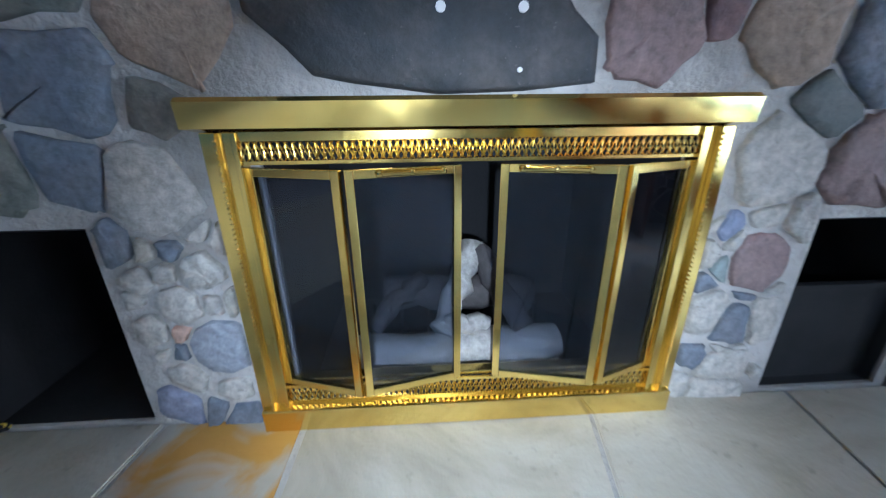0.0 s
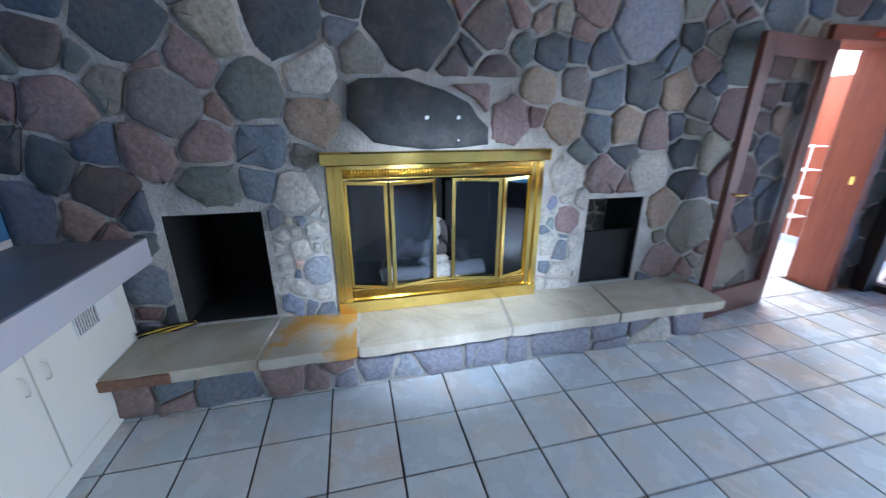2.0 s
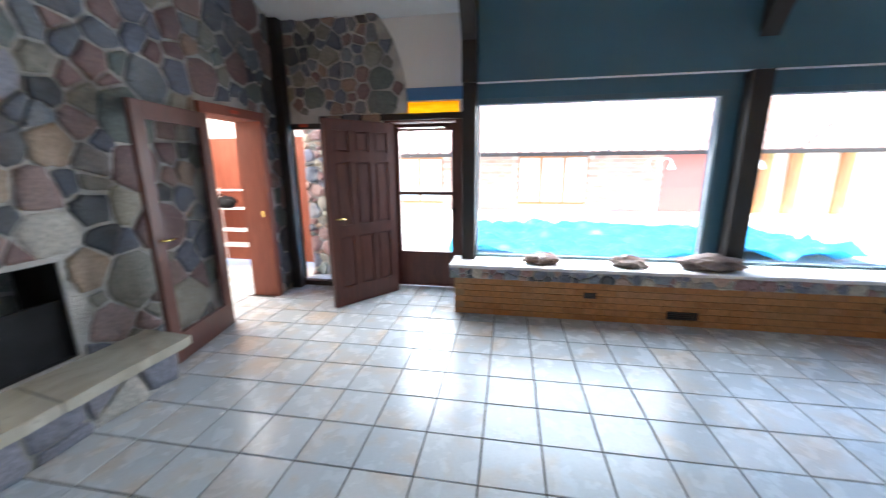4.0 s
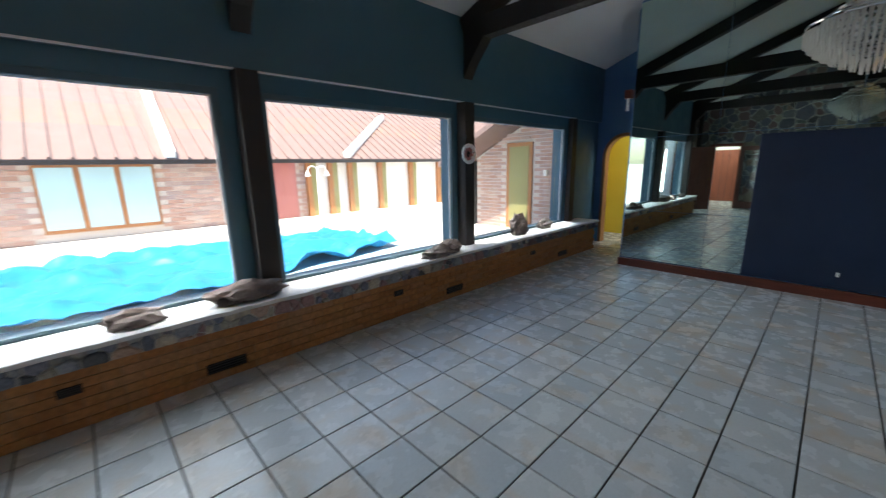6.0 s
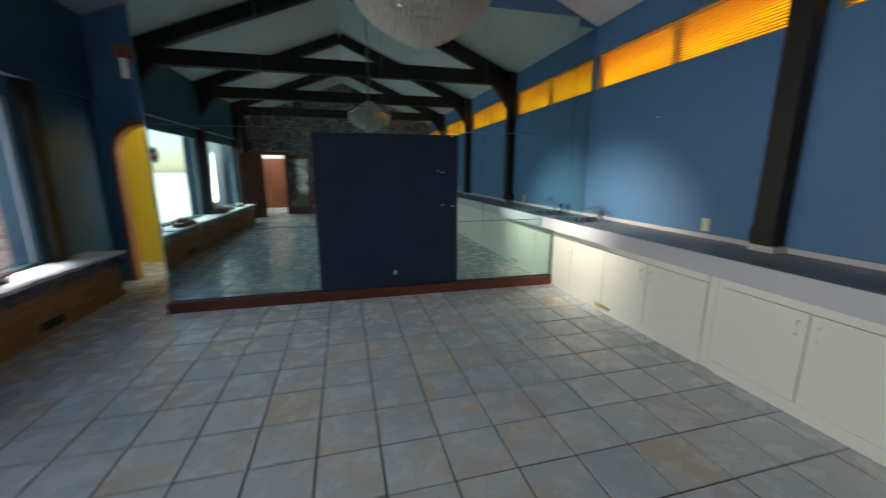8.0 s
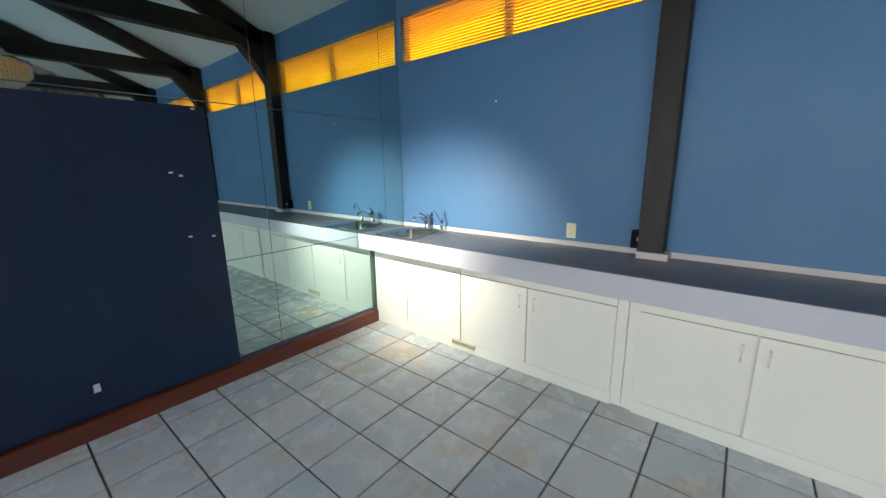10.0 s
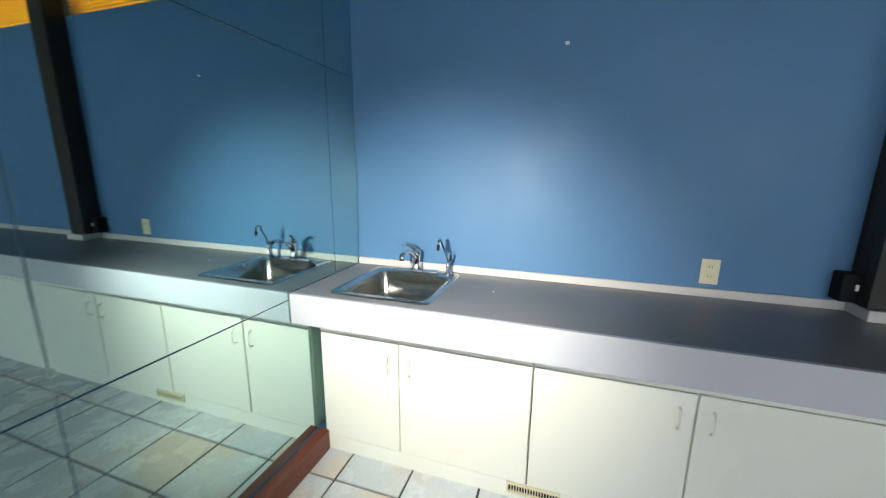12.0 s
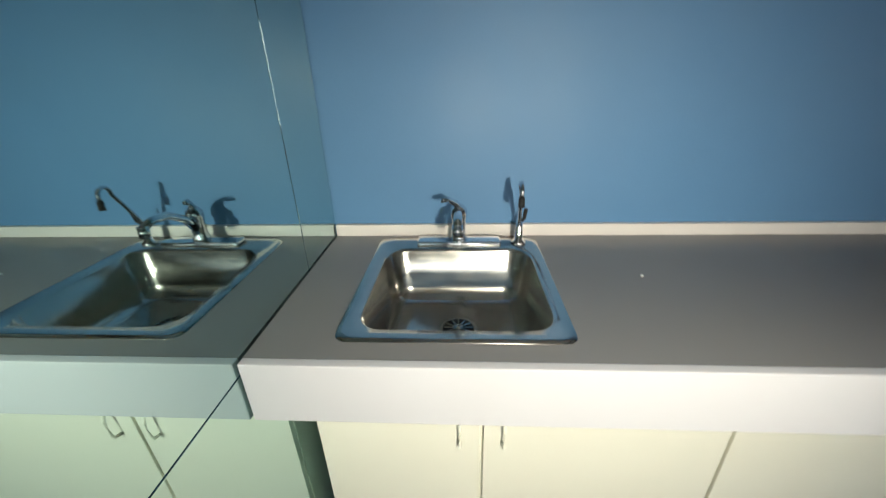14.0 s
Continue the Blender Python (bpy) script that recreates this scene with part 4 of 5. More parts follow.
# (start, end, handles): pairs of doors along the counter
UNITS = ((-9.91, -8.87), (-8.87, -7.685), (-7.565, -6.43), (-6.43, -5.18), (-5.06, -3.95), (-3.95, -2.75), (-2.63, -1.52), (-1.52, -0.06))
for k, (a, b) in enumerate(UNITS):
    cab = thing("base_cabinet", (XF - 0.2, (a + b) / 2, 0), "cream painted base cabinet under the counter, doors shut", "cabinet", "base cabinets")
    part("body", box(XW + 0.02, XF - 0.019, a - (0.06 if k in (2, 4, 6) else 0) + 0.002 , b + (0.06 if k in (1, 3, 5) else 0) - 0.002, 0.0, 0.73), M["cabinet"], cab)
    mid = (-9.48, -8.28, -7.03)[k] if k < 3 else -0.745 if k == 7 else (a + b) / 2
    for n, (d0, d1) in enumerate(((a, mid), (mid, b))):
        d = part("door", box(XF - 0.019, XF, d0 + 0.005, d1 - 0.005, 0.088, 0.66, 0.002), M["cabinet"], cab)
        hy = d1 - 0.055 if n == 0 else d0 + 0.055
        pts = [(XF, hy, 0.60), (XF + 0.018, hy, 0.595), (XF + 0.024, hy, 0.58), (XF + 0.024, hy, 0.53), (XF + 0.018, hy, 0.515), (XF, hy, 0.51)]
        part("handle", tube(pts, 0.0045, 8), M["cabinet"], d, "cream painted wire pull")
    rail = part("top_rail", box(XF - 0.019, XF - 0.002, a + 0.002, b - 0.002, 0.665, 0.765), M["cabinet"], cab)
    part("kickboard", box(XF - 0.019, XF - 0.002, a + 0.002, b - 0.002, 0.0, 0.085), M["cabinet"], cab)


def grille(y0, y1, z0, z1, x, mat, slots, label, face=0.012):
    g = thing("floor_register", (x, (y0 + y1) / 2, z0), label, "air vent", "cabinet vents")
    bm = bmesh.new()
    for lim in ((y0, y1, z0, z0 + 0.008), (y0, y1, z1 - 0.008, z1), (y0, y0 + 0.008, z0 + 0.008, z1 - 0.008), (y1 - 0.008, y1, z0 + 0.008, z1 - 0.008)):
        box(x, x + face, lim[0], lim[1], lim[2], lim[3], 0.001, bm=bm)
    part("frame", bm, mat, g)
    part("backing", box(x, x + 0.002, y0 + 0.008, y1 - 0.008, z0 + 0.008, z1 - 0.008), M["black"], g)
    w = (y1 - y0 - 0.016) / slots
    for q in range(1, slots):
        y = y0 + 0.008 + w * q
        part("slat", box(x + 0.002, x + face - 0.002, y - w * 0.17, y + w * 0.17, z0 + 0.008, z1 - 0.008), mat, g)


for y in (-8.955, -6.29, -3.5):
    grille(y, y + 0.23, 0.035, 0.085, XF - 0.002, M["ivory"], 18, "cream metal register low on the cabinets")
grille(-0.475, -0.315, 0.565, 0.69, XF, M["white_plastic"], 8, "white louvred vent in the cabinet beside the hearth", 0.01)
s = thing("vent_plate", (XF, -0.1, 0.5), "blank white half of the cabinet vent", "vent plate")
part("plate", box(XF, XF + 0.008, -0.315, -0.165, 0.565, 0.69, 0.003), M["white_plastic"], s)
part("lip", box(XF, XF + 0.012, -0.19, -0.182, 0.58, 0.675, 0.001), M["white_plastic"], s)

# ---- sink ----
sink = thing("sink", (-1.87, -9.545, ZC), "square stainless steel drop-in sink with a clean basin", "sink")


def rounded(x0, x1, y0, y1, r, n=6):
    pts = []
    for cx, cy, a0 in ((x1 - r, y1 - r, 0), (x0 + r, y1 - r, 90), (x0 + r, y0 + r, 180), (x1 - r, y0 + r, 270)):
        pts += [(cx + r * math.cos(radians(a0 + 90 * k / n)), cy + r * math.sin(radians(a0 + 90 * k / n))) for k in range(n + 1)]
    return pts


def loft(rings, bm, close=True):
    rows = [[bm.verts.new((x, y, z)) for x, y in ring] for ring, z in rings]
    for a, b in zip(rows, rows[1:]):
        for k in range(len(a)):
            j = (k + 1) % len(a)
            bm.faces.new((a[k], a[j], b[j], b[k]))
    if close:
        bm.faces.new(rows[-1])
    return rows


o = (-2.165, -1.664, -9.786, -9.302)
i = (-2.085, -1.705, -9.746, -9.338)
bm = bmesh.new()
loft([(rounded(*o, 0.03), ZC), (rounded(o[0] + 0.004, o[1] - 0.004, o[2] + 0.004, o[3] - 0.004, 0.03), ZC + 0.006), (rounded(o[0] + 0.012, o[1] - 0.012, o[2] + 0.012, o[3] - 0.012, 0.03), ZC + 0.004),
      (rounded(i[0] - 0.006, i[1] + 0.006, i[2] - 0.006, i[3] + 0.006, 0.06), ZC + 0.004), (rounded(*i, 0.06), ZC - 0.004), (rounded(i[0] + 0.012, i[1] - 0.012, i[2] + 0.012, i[3] - 0.012, 0.055), ZC - 0.11),
      (rounded(i[0] + 0.025, i[1] - 0.025, i[2] + 0.025, i[3] - 0.025, 0.05), ZC - 0.14), (rounded(i[0] + 0.055, i[1] - 0.055, i[2] + 0.055, i[3] - 0.055, 0.04), ZC - 0.152)], bm)
part("basin", bm, M["steel"], sink, smooth=True)
dr = (-1.905, -9.54, ZC - 0.152)
bm = lathe([(0.054, 0.0), (0.054, 0.004), (0.050, 0.006), (0.044, 0.005)], dr)
drain = part("drain", bm, M["chrome"], sink, "chrome basket drain", smooth=True)
part("strainer", lathe([(0.042, 0.004), (0.041, 0.0075), (0.015, 0.008)], dr, 24), M["black"], drain)
bm = lathe([(0.014, 0.006), (0.014, 0.013), (0.006, 0.017)], dr, 12)
for k in range(12):
    a = 2 * math.pi * k / 12
    tube([(dr[0] + 0.012 * math.cos(a), dr[1] + 0.012 * math.sin(a), dr[2] + 0.009), (dr[0] + 0.038 * math.cos(a), dr[1] + 0.038 * math.sin(a), dr[2] + 0.009)], 0.0025, 5, bm)
part("spider", bm, M["steel"], drain)

# single-lever tap on a deck plate
ty, tx = -9.54, -2.125
tap = thing("kitchen_tap", (tx, ty, ZC), "chrome single-lever kitchen tap on a long deck plate", "tap")
part("deck_plate", box(tx - 0.027, tx + 0.027, ty - 0.125, ty + 0.125, ZC + 0.005, ZC + 0.02, 0.007), M["chrome"], tap, smooth=True)
part("body", lathe([(0.026, 0.02), (0.024, 0.03), (0.021, 0.04), (0.021, 0.085), (0.024, 0.095), (0.024, 0.115), (0.012, 0.128)], (tx, ty, ZC), 20), M["chrome"], tap, smooth=True)
spout = [(tx + 0.005, ty, ZC + 0.055), (tx + 0.045, ty, ZC + 0.105), (tx + 0.10, ty, ZC + 0.135), (tx + 0.155, ty, ZC + 0.142), (tx + 0.19, ty, ZC + 0.132)]
part("spout", tube(spout, 0.012, 12, taper=[1.1, 1.0, 0.92, 0.9, 0.9]), M["chrome"], tap, smooth=True)
part("aerator", tube([(tx + 0.188, ty, ZC + 0.137), (tx + 0.191, ty, ZC + 0.108)], 0.0135, 12), M["chrome"], tap, smooth=True)
part("lever", tube([(tx, ty, ZC + 0.115), (tx + 0.012, ty - 0.008, ZC + 0.135), (tx + 0.045, ty - 0.028, ZC + 0.158), (tx + 0.075, ty - 0.042, ZC + 0.163)], 0.010, 10, taper=[1.2, 1.0, 0.75, 0.6]), M["chrome"], tap, smooth=True)
# slim gooseneck water tap
gy, gx = -9.362, -2.125
goose = thing("filter_tap", (gx, gy, ZC), "slim chrome gooseneck drinking-water tap with a black lever", "tap")
part("base", lathe([(0.022, 0.004), (0.022, 0.012), (0.012, 0.02), (0.011, 0.06), (0.008, 0.07)], (gx, gy, ZC), 16), M["chrome"], goose, smooth=True)
neck = [(gx, gy, ZC + 0.06), (gx + 0.006, gy - 0.001, ZC + 0.09), (gx + 0.040, gy - 0.006, ZC + 0.145), (gx + 0.072, gy - 0.012, ZC + 0.190)]
neck += [(gx + 0.094 - 0.020 * math.cos(a), gy - 0.015, ZC + 0.196 + 0.018 * math.sin(a)) for a in (math.pi * q / 8 for q in range(1, 9))]
neck += [(gx + 0.116, gy - 0.016, ZC + 0.18)]
part("neck", tube(neck, 0.0055, 10), M["chrome"], goose, smooth=True)
part("tip", tube([(gx + 0.116, gy - 0.016, ZC + 0.183), (gx + 0.119, gy - 0.016, ZC + 0.158)], 0.008, 10), M["black"], goose, "black rubber tip", smooth=True)
part("lever", tube([(gx, gy, ZC + 0.075), (gx + 0.004, gy + 0.012, ZC + 0.085), (gx + 0.006, gy + 0.016, ZC + 0.115)], 0.0055, 8), M["black"], goose, "black lever", smooth=True)

# ---- wall fittings ----
for y, z, g in ((-8.163, 1.02, 1), (-4.2, 1.02, 1)):
    s = thing("wall_outlet", (XW, y, z), "ivory double socket plate on the blue wall", "socket", "wall sockets")
    plate = part("plate", box(XW + 0.001, XW + 0.007, y - 0.036, y + 0.036, z - 0.057, z + 0.057, 0.002), M["ivory"], s)
    for dz in (-0.021, 0.021):
        f = part("receptacle", box(XW + 0.007, XW + 0.009, y - 0.017, y + 0.017, z + dz - 0.014, z + dz + 0.014, 0.001), M["ivory"], plate)
        for dy in (-0.006, 0.006):
            box_ = box(XW + 0.009, XW + 0.0095, y + dy - 0.001, y + dy + 0.001, z + dz - 0.004, z + dz + 0.005)
            part("slot", box_, M["black"], plate)
s = thing("junction_box", (XW, -7.70, ZC + 0.04), "black electrical box with a switch beside the post", "switch box")
part("case", box(XW + 0.002, XW + 0.07, -7.735, -7.645, ZC + 0.05, ZC + 0.165, 0.004), M["black"], s)
part("toggle", box(XW + 0.07, XW + 0.078, -7.695, -7.685, ZC + 0.10, ZC + 0.125, 0.002), M["white_plastic"], s, "white toggle")
part("conduit", tube([(XW + 0.03, -7.66, ZC + 0.15), (XW + 0.03, -7.675, ZC + 0.3), (XW + 0.05, -7.67, ZC + 0.55), (XW + 0.08, -7.66, ZC + 0.6)], 0.003, 8), M["black"], s, "black cable")
for y, z in ((-8.842, 2.014), (-3.3, 1.7)):
    s = thing("paint_chip", (XW, y, z), "tiny white chip in the blue paint", "paint chip")
    part("chip", box(XW + 0.0005, XW + 0.002, y - 0.009, y + 0.009, z - 0.007, z + 0.007), M["white_plastic"], s)
s = thing("board_socket", (0.33, YM, 0.30), "white socket plate low on the navy board", "socket")
part("plate", box(0.295, 0.365, YM + 0.012, YM + 0.018, 0.255, 0.335, 0.002), M["navy"], s)
part("receptacle", box(0.315, 0.345, YM + 0.018, YM + 0.021, 0.27, 0.32, 0.002), M["white_plastic"], s)
s = thing("wall_speaker", (2.85, YM, 2.55), "small dark red siren fixed by the mirror", "siren")
part("case", box(2.73, 2.83, YM - 0.05, YM + 0.06, 2.50, 2.62, 0.01), M["base_wood"], s)
part("tube_lamp", tube([(2.78, YM + 0.03, 2.50), (2.78, YM + 0.03, 2.33)], 0.02, 10), M["white_plastic"], s)

# ---- window bench ----
XB = 3.55
bench = thing("window_bench", (3.7, -6.5, 0), "low brick window bench with a rough stone-edged top", "window bench")
part("core", box(XB + 0.002, XE + 0.06, -10.75, -2.25, 0, 0.40), M["brick_joint"], bench)
bm = bmesh.new()
rng = random.Random(6)
n = 70
edge = [(3.49 + rng.uniform(-0.012, 0.02), -2.2 - (8.6) * q / n) for q in range(n + 1)]
prism([(XE + 0.066, -10.8), (XE + 0.066, -2.2), *edge], 0.515, 0.545, lambda u, v, a: (u, v, a), bm)
part("top", bm, M["sill_top"], bench, "pale stone top")
masonry(bench, scatter(-10.8, -2.2, 0.40, 0.52, 0.115, rng), [(-1, 0, 10.8), (1, 0, -2.2), (0, -1, -0.40), (0, 1, 0.518)], [], lambda u, v, a: (3.525 + a, u, v), 4, 0.006, 0.022, mat="stone_pale", near=lambda u, v: u > -8.5)
part("edge_core", box(3.525, XB + 0.03, -10.78, -2.22, 0.40, 0.515), M["mortar"], bench)


def register(y0, y1, z0, z1):
    g = thing("bench_vent", (XB, (y0 + y1) / 2, z0), "small black vent in the brick bench", "air vent", "bench vents")
    part("frame", box(XB - 0.014, XB - 0.002, y0, y1, z0, z1, 0.003), M["black"], g)
    for q in range(4):
        z = z0 + (z1 - z0) * (q + 0.5) / 4
        part("slat", box(XB - 0.02, XB - 0.013, y0 + 0.008, y1 - 0.008, z - 0.004, z + 0.004), M["frame_dark"], g)


for y in (-3.62, -6.15, -8.7):
    register(y - 0.06, y + 0.06, 0.24, 0.30)
for y in (-4.48, -7.0, -9.6):
    register(y - 0.14, y + 0.14, 0.07, 0.15)


def rock(at, size, seed, label):
    bm = bmesh.new()
    bmesh.ops.create_icosphere(bm, subdivisions=3, radius=1)
    for v in bm.verts:
        d = v.co.normalized()
        k = 1 + 0.45 * noise.noise(d * 1.7 + Vector((seed, 0, 0))) + 0.34 * noise.noise(d * 3.6 + Vector((0, seed, 0))) + 0.16 * noise.noise(d * 8)
        v.co = Vector((d.x * size[0], d.y * size[1], d.z * size[2])) * k
    low = min(v.co.z for v in bm.verts)
    for v in bm.verts:
        v.co.z = max(v.co.z, low * 0.55)
    low = min(v.co.z for v in bm.verts)
    bm.transform(Matrix.Translation((at[0], at[1], at[2] - low)))
    tagged(part("rock", bm, M["rock"]), label, "rock", "rocks on the bench")


for n, (x, y, sx, sy, sz) in enumerate(((3.69, -3.16, 0.09, 0.16, 0.07), (3.69, -4.0, 0.09, 0.16, 0.07), (3.68, -4.72, 0.11, 0.28, 0.09), (3.62, -6.76, 0.10, 0.19, 0.07), (3.65, -7.06, 0.09, 0.15, 0.10), (3.74, -8.58, 0.10, 0.16, 0.19), (3.76, -9.38, 0.09, 0.18, 0.08))):
    rock((x, y, 0.545), (sx, sy, sz), n * 3.7, "flat grey-brown rock lying on the bench top" if sz < 0.09 else "jagged grey-brown rock standing on the bench top")

# shell ornament hanging on the second post
orn = thing("hanging_ornament", (XE - 0.11, -7.455, 1.73), "small round red and white ornament hanging on the post", "ornament")
bm = bmesh.new()
for k in range(3):
    tube([(XE - 0.14 + 0.015 * k, -7.455 + (0.115 - 0.02 * k) * math.cos(a), 1.73 + (0.115 - 0.02 * k) * math.sin(a)) for a in (2 * math.pi * q / 20 for q in range(21))], 0.012, 6, bm)
part("ring", bm, M["white_plastic"], orn)
for k in range(9):
    a = k * 2.4
    bm = bmesh.new()
    bmesh.ops.create_icosphere(bm, subdivisions=2, radius=0.024, matrix=Matrix.Translation((XE - 0.125, -7.455 + 0.06 * math.cos(a), 1.73 + 0.06 * math.sin(a))))
    part("bead", bm, M["red_door"], orn, "red bead", smooth=True)

# ---- doors ----
# glazed door folded back on the stone wall
gd = thing("glass_door", (2.9, -0.06, 0), "mahogany full-glass door standing wide open", "door")
T = Matrix.Translation((2.90, -0.065, 0)) @ Matrix.Rotation(math.atan2(-0.155, -0.84), 4, "Z")
l = 0.86
for lim in ((0, 0.115, 0.012, 2.03), (l - 0.115, l, 0.012, 2.03), (0.115, l - 0.115, 0.012, 0.24), (0.115, l - 0.115, 1.90, 2.03)):
    part("stile" if lim[3] - lim[2] > 1 else "rail", box(lim[0], lim[1], -0.02, 0.02, lim[2], lim[3], 0.003, m=T), M["door_wood"], gd)
g = part("pane", box(0.115, l - 0.115, -0.003, 0.003, 0.24, 1.90, m=T), M["glass"], gd)
g.visible_shadow = False
for s in (1, -1):
    bm = tube([T @ Vector((l - 0.058, s * 0.02, 1.02)), T @ Vector((l - 0.058, s * 0.06, 1.02)), T @ Vector((l - 0.075, s * 0.065, 1.02)), T @ Vector((l - 0.17, s * 0.062, 1.015))], 0.010, 10)
    part("handle", bm, M["brass"], gd, "brass lever handle", smooth=True)
# casing of the doorway
bm = bmesh.new()
for x0, x1, y0, y1, z0, z1 in ((DOORWAY[0] - 0.06, DOORWAY[0] + 0.012, -0.045, -0.004, 0, 2.14), (DOORWAY[1] - 0.012, DOORWAY[1] + 0.07, -0.045, -0.004, 0, 2.14), (DOORWAY[0] + 0.012, DOORWAY[1] - 0.012, -0.045, -0.004, 2.048, 2.14),
                               (DOORWAY[0] + 0.003, DOORWAY[0] + 0.014, -0.004, 0.29, 0, 2.046), (DOORWAY[1] - 0.014, DOORWAY[1] - 0.003, -0.004, 0.29, 0, 2.046), (DOORWAY[0] + 0.014, DOORWAY[1] - 0.014, -0.004, 0.29, 2.046, 2.056)):
    box(x0, x1, y0, y1, z0, z1, bm=bm)
structure(part("door_frame_1", bm, M["red_wood"]), "mahogany door casing in the stone wall", "door frame")
s = thing("strike_plate", (DOORWAY[1], 0.05, 1.0), "brass strike plate on the door jamb", "strike plate")
part("plate", box(DOORWAY[1] - 0.017, DOORWAY[1] - 0.014, 0.03, 0.06, 0.98, 1.05), M["brass"], s)
for x0, x1, y0, y1 in ((3.26, 3.36, -0.06, -0.046), (XD - 0.08, XD - 0.066, -0.34, -0.24)):
    s = thing("red_tag", ((x0 + x1) / 2, (y0 + y1) / 2, 2.085), "small red plastic tag fixed to the door head", "tag", "red tags")
    part("plate", box(x0, x1, y0, y1, 2.075 if y0 > -0.1 else 2.02, 2.11 if y0 > -0.1 else 2.055, 0.003), M["red_plastic"], s)
# corner post of the stone walls
cp = thing("corner_post", (4.12, -0.05, 0), "black timber post in the corner of the stone walls", "post")
part("shaft", box(4.05, 4.18, -0.13, -0.001, 0.0, 3.2, 0.005), M["beam"], cp)

# panelled entry door, ajar
wd = thing("entry_door", (4.2, -1.4, 0), "mahogany nine-panel entry door standing ajar", "door")
T = Matrix.Translation((4.15, -1.43, 0)) @ Matrix.Rotation(math.atan2(0.52, -0.72), 4, "Z")
l = 0.87
bm = bmesh.new()
COLUMNS = ((0.10, 0.275), (0.3475, 0.5225), (0.595, 0.77))
for lim in ((0, 0.10), (0.275, 0.3475), (0.5225, 0.595), (0.77, l)):
    box(lim[0], lim[1], -0.02, 0.02, 0.01, 2.03, bm=bm, m=T)
for z0, z1 in ((0.01, 0.22), (0.80, 0.92), (1.60, 1.70), (1.92, 2.03)):
    for u0, u1 in COLUMNS:
        box(u0, u1, -0.02, 0.02, z0, z1, bm=bm, m=T)
leaf = part("leaf", bm, M["door_wood"], wd)
for z0, z1 in ((0.22, 0.80), (0.92, 1.60), (1.70, 1.92)):
    for u0, u1 in COLUMNS:
        part("panel", box(u0 + 0.018, u1 - 0.018, -0.014, 0.014, z0 + 0.018, z1 - 0.018, 0.008, m=T), M["door_wood"], leaf)
        part("field", box(u0, u1, -0.008, 0.008, z0, z1, m=T), M["door_wood"], leaf)
for s in (1, -1):
    part("handle", tube([T @ Vector((l - 0.06, s * 0.02, 1.0)), T @ Vector((l - 0.06, s * 0.06, 1.0)), T @ Vector((l - 0.08, s * 0.064, 1.0)), T @ Vector((l - 0.16, s * 0.062, 0.995))], 0.010, 10), M["brass"], wd, "brass lever handle", smooth=True)
# entry frame and storm door
bm = bmesh.new()
box(XD - 0.03, XD + 0.21, -1.36, -1.29, 0, 2.12, bm=bm), box(XD - 0.03, XD + 0.21, -2.24, -2.16, 0, 2.12, bm=bm), box(XD - 0.03, XD + 0.21, -2.16, -1.36, 2.05, 2.12, bm=bm)
structure(part("door_frame_2", bm, M["door_wood"]), "dark mahogany entry door frame", "door frame")
structure(part("lintel", box(XD - 0.065, XD - 0.031, -2.3, -0.5, 2.07, 2.14), M["beam"]), "dark timber lintel over the entry", "lintel")
sd = thing("storm_door", (XD + 0.15, -1.76, 0), "dark brown storm door with two glass panes, shut", "door")
x0, x1 = XD + 0.11, XD + 0.15
bm = bmesh.new()
for y0, y1, z0, z1 in ((-1.44, -1.365, 0.01, 2.045), (-2.155, -2.09, 0.01, 2.045), (-2.09, -1.44, 1.96, 2.045), (-2.09, -1.44, 1.195, 1.235), (-2.09, -1.44, 0.42, 0.47)):
    box(x0, x1, y0, y1, z0, z1, 0.003, bm=bm)
fr = part("frame", bm, M["door_wood"], sd)
part("kick_panel", box(x0 + 0.008, x1 - 0.008, -2.09, -1.44, 0.01, 0.42), M["door_wood"], sd)
for z0, z1 in ((0.47, 1.195), (1.235, 1.96)):
    g = part("pane", box(x0 + 0.018, x0 + 0.022, -2.09, -1.44, z0, z1), M["glass"], sd)
    g.visible_shadow = False
part("closer", tube([(x0 - 0.03, -1.42, 2.0), (x0 - 0.03, -2.0, 2.0)], 0.014, 8), M["chrome"], sd, "tubular door closer")
part("latch", box(x0 - 0.03, x0, -2.135, -2.11, 0.98, 1.04, 0.004), M["black"], sd)
# glass side panel in its dark frame
sp = thing("window_side", (XD, -0.27, 0), "tall fixed glass side panel in a dark frame", "window", kind="structure")
bm = bmesh.new()
for y0, y1, z0, z1 in ((-0.555, -0.50, 0.0, 2.06), (-0.04, 0.0, 0.0, 2.06), (-0.50, -0.04, 0.0, 0.06), (-0.50, -0.04, 2.0, 2.06)):
    box(XD - 0.065, XD + 0.03, y0, y1, z0, z1, bm=bm)
part("window_frame", bm, M["frame_dark"], sp)
g = part("pane", box(XD - 0.01, XD - 0.005, -0.50, -0.04, 0.06, 2.0), M["glass"], sp)
g.visible_shadow = False

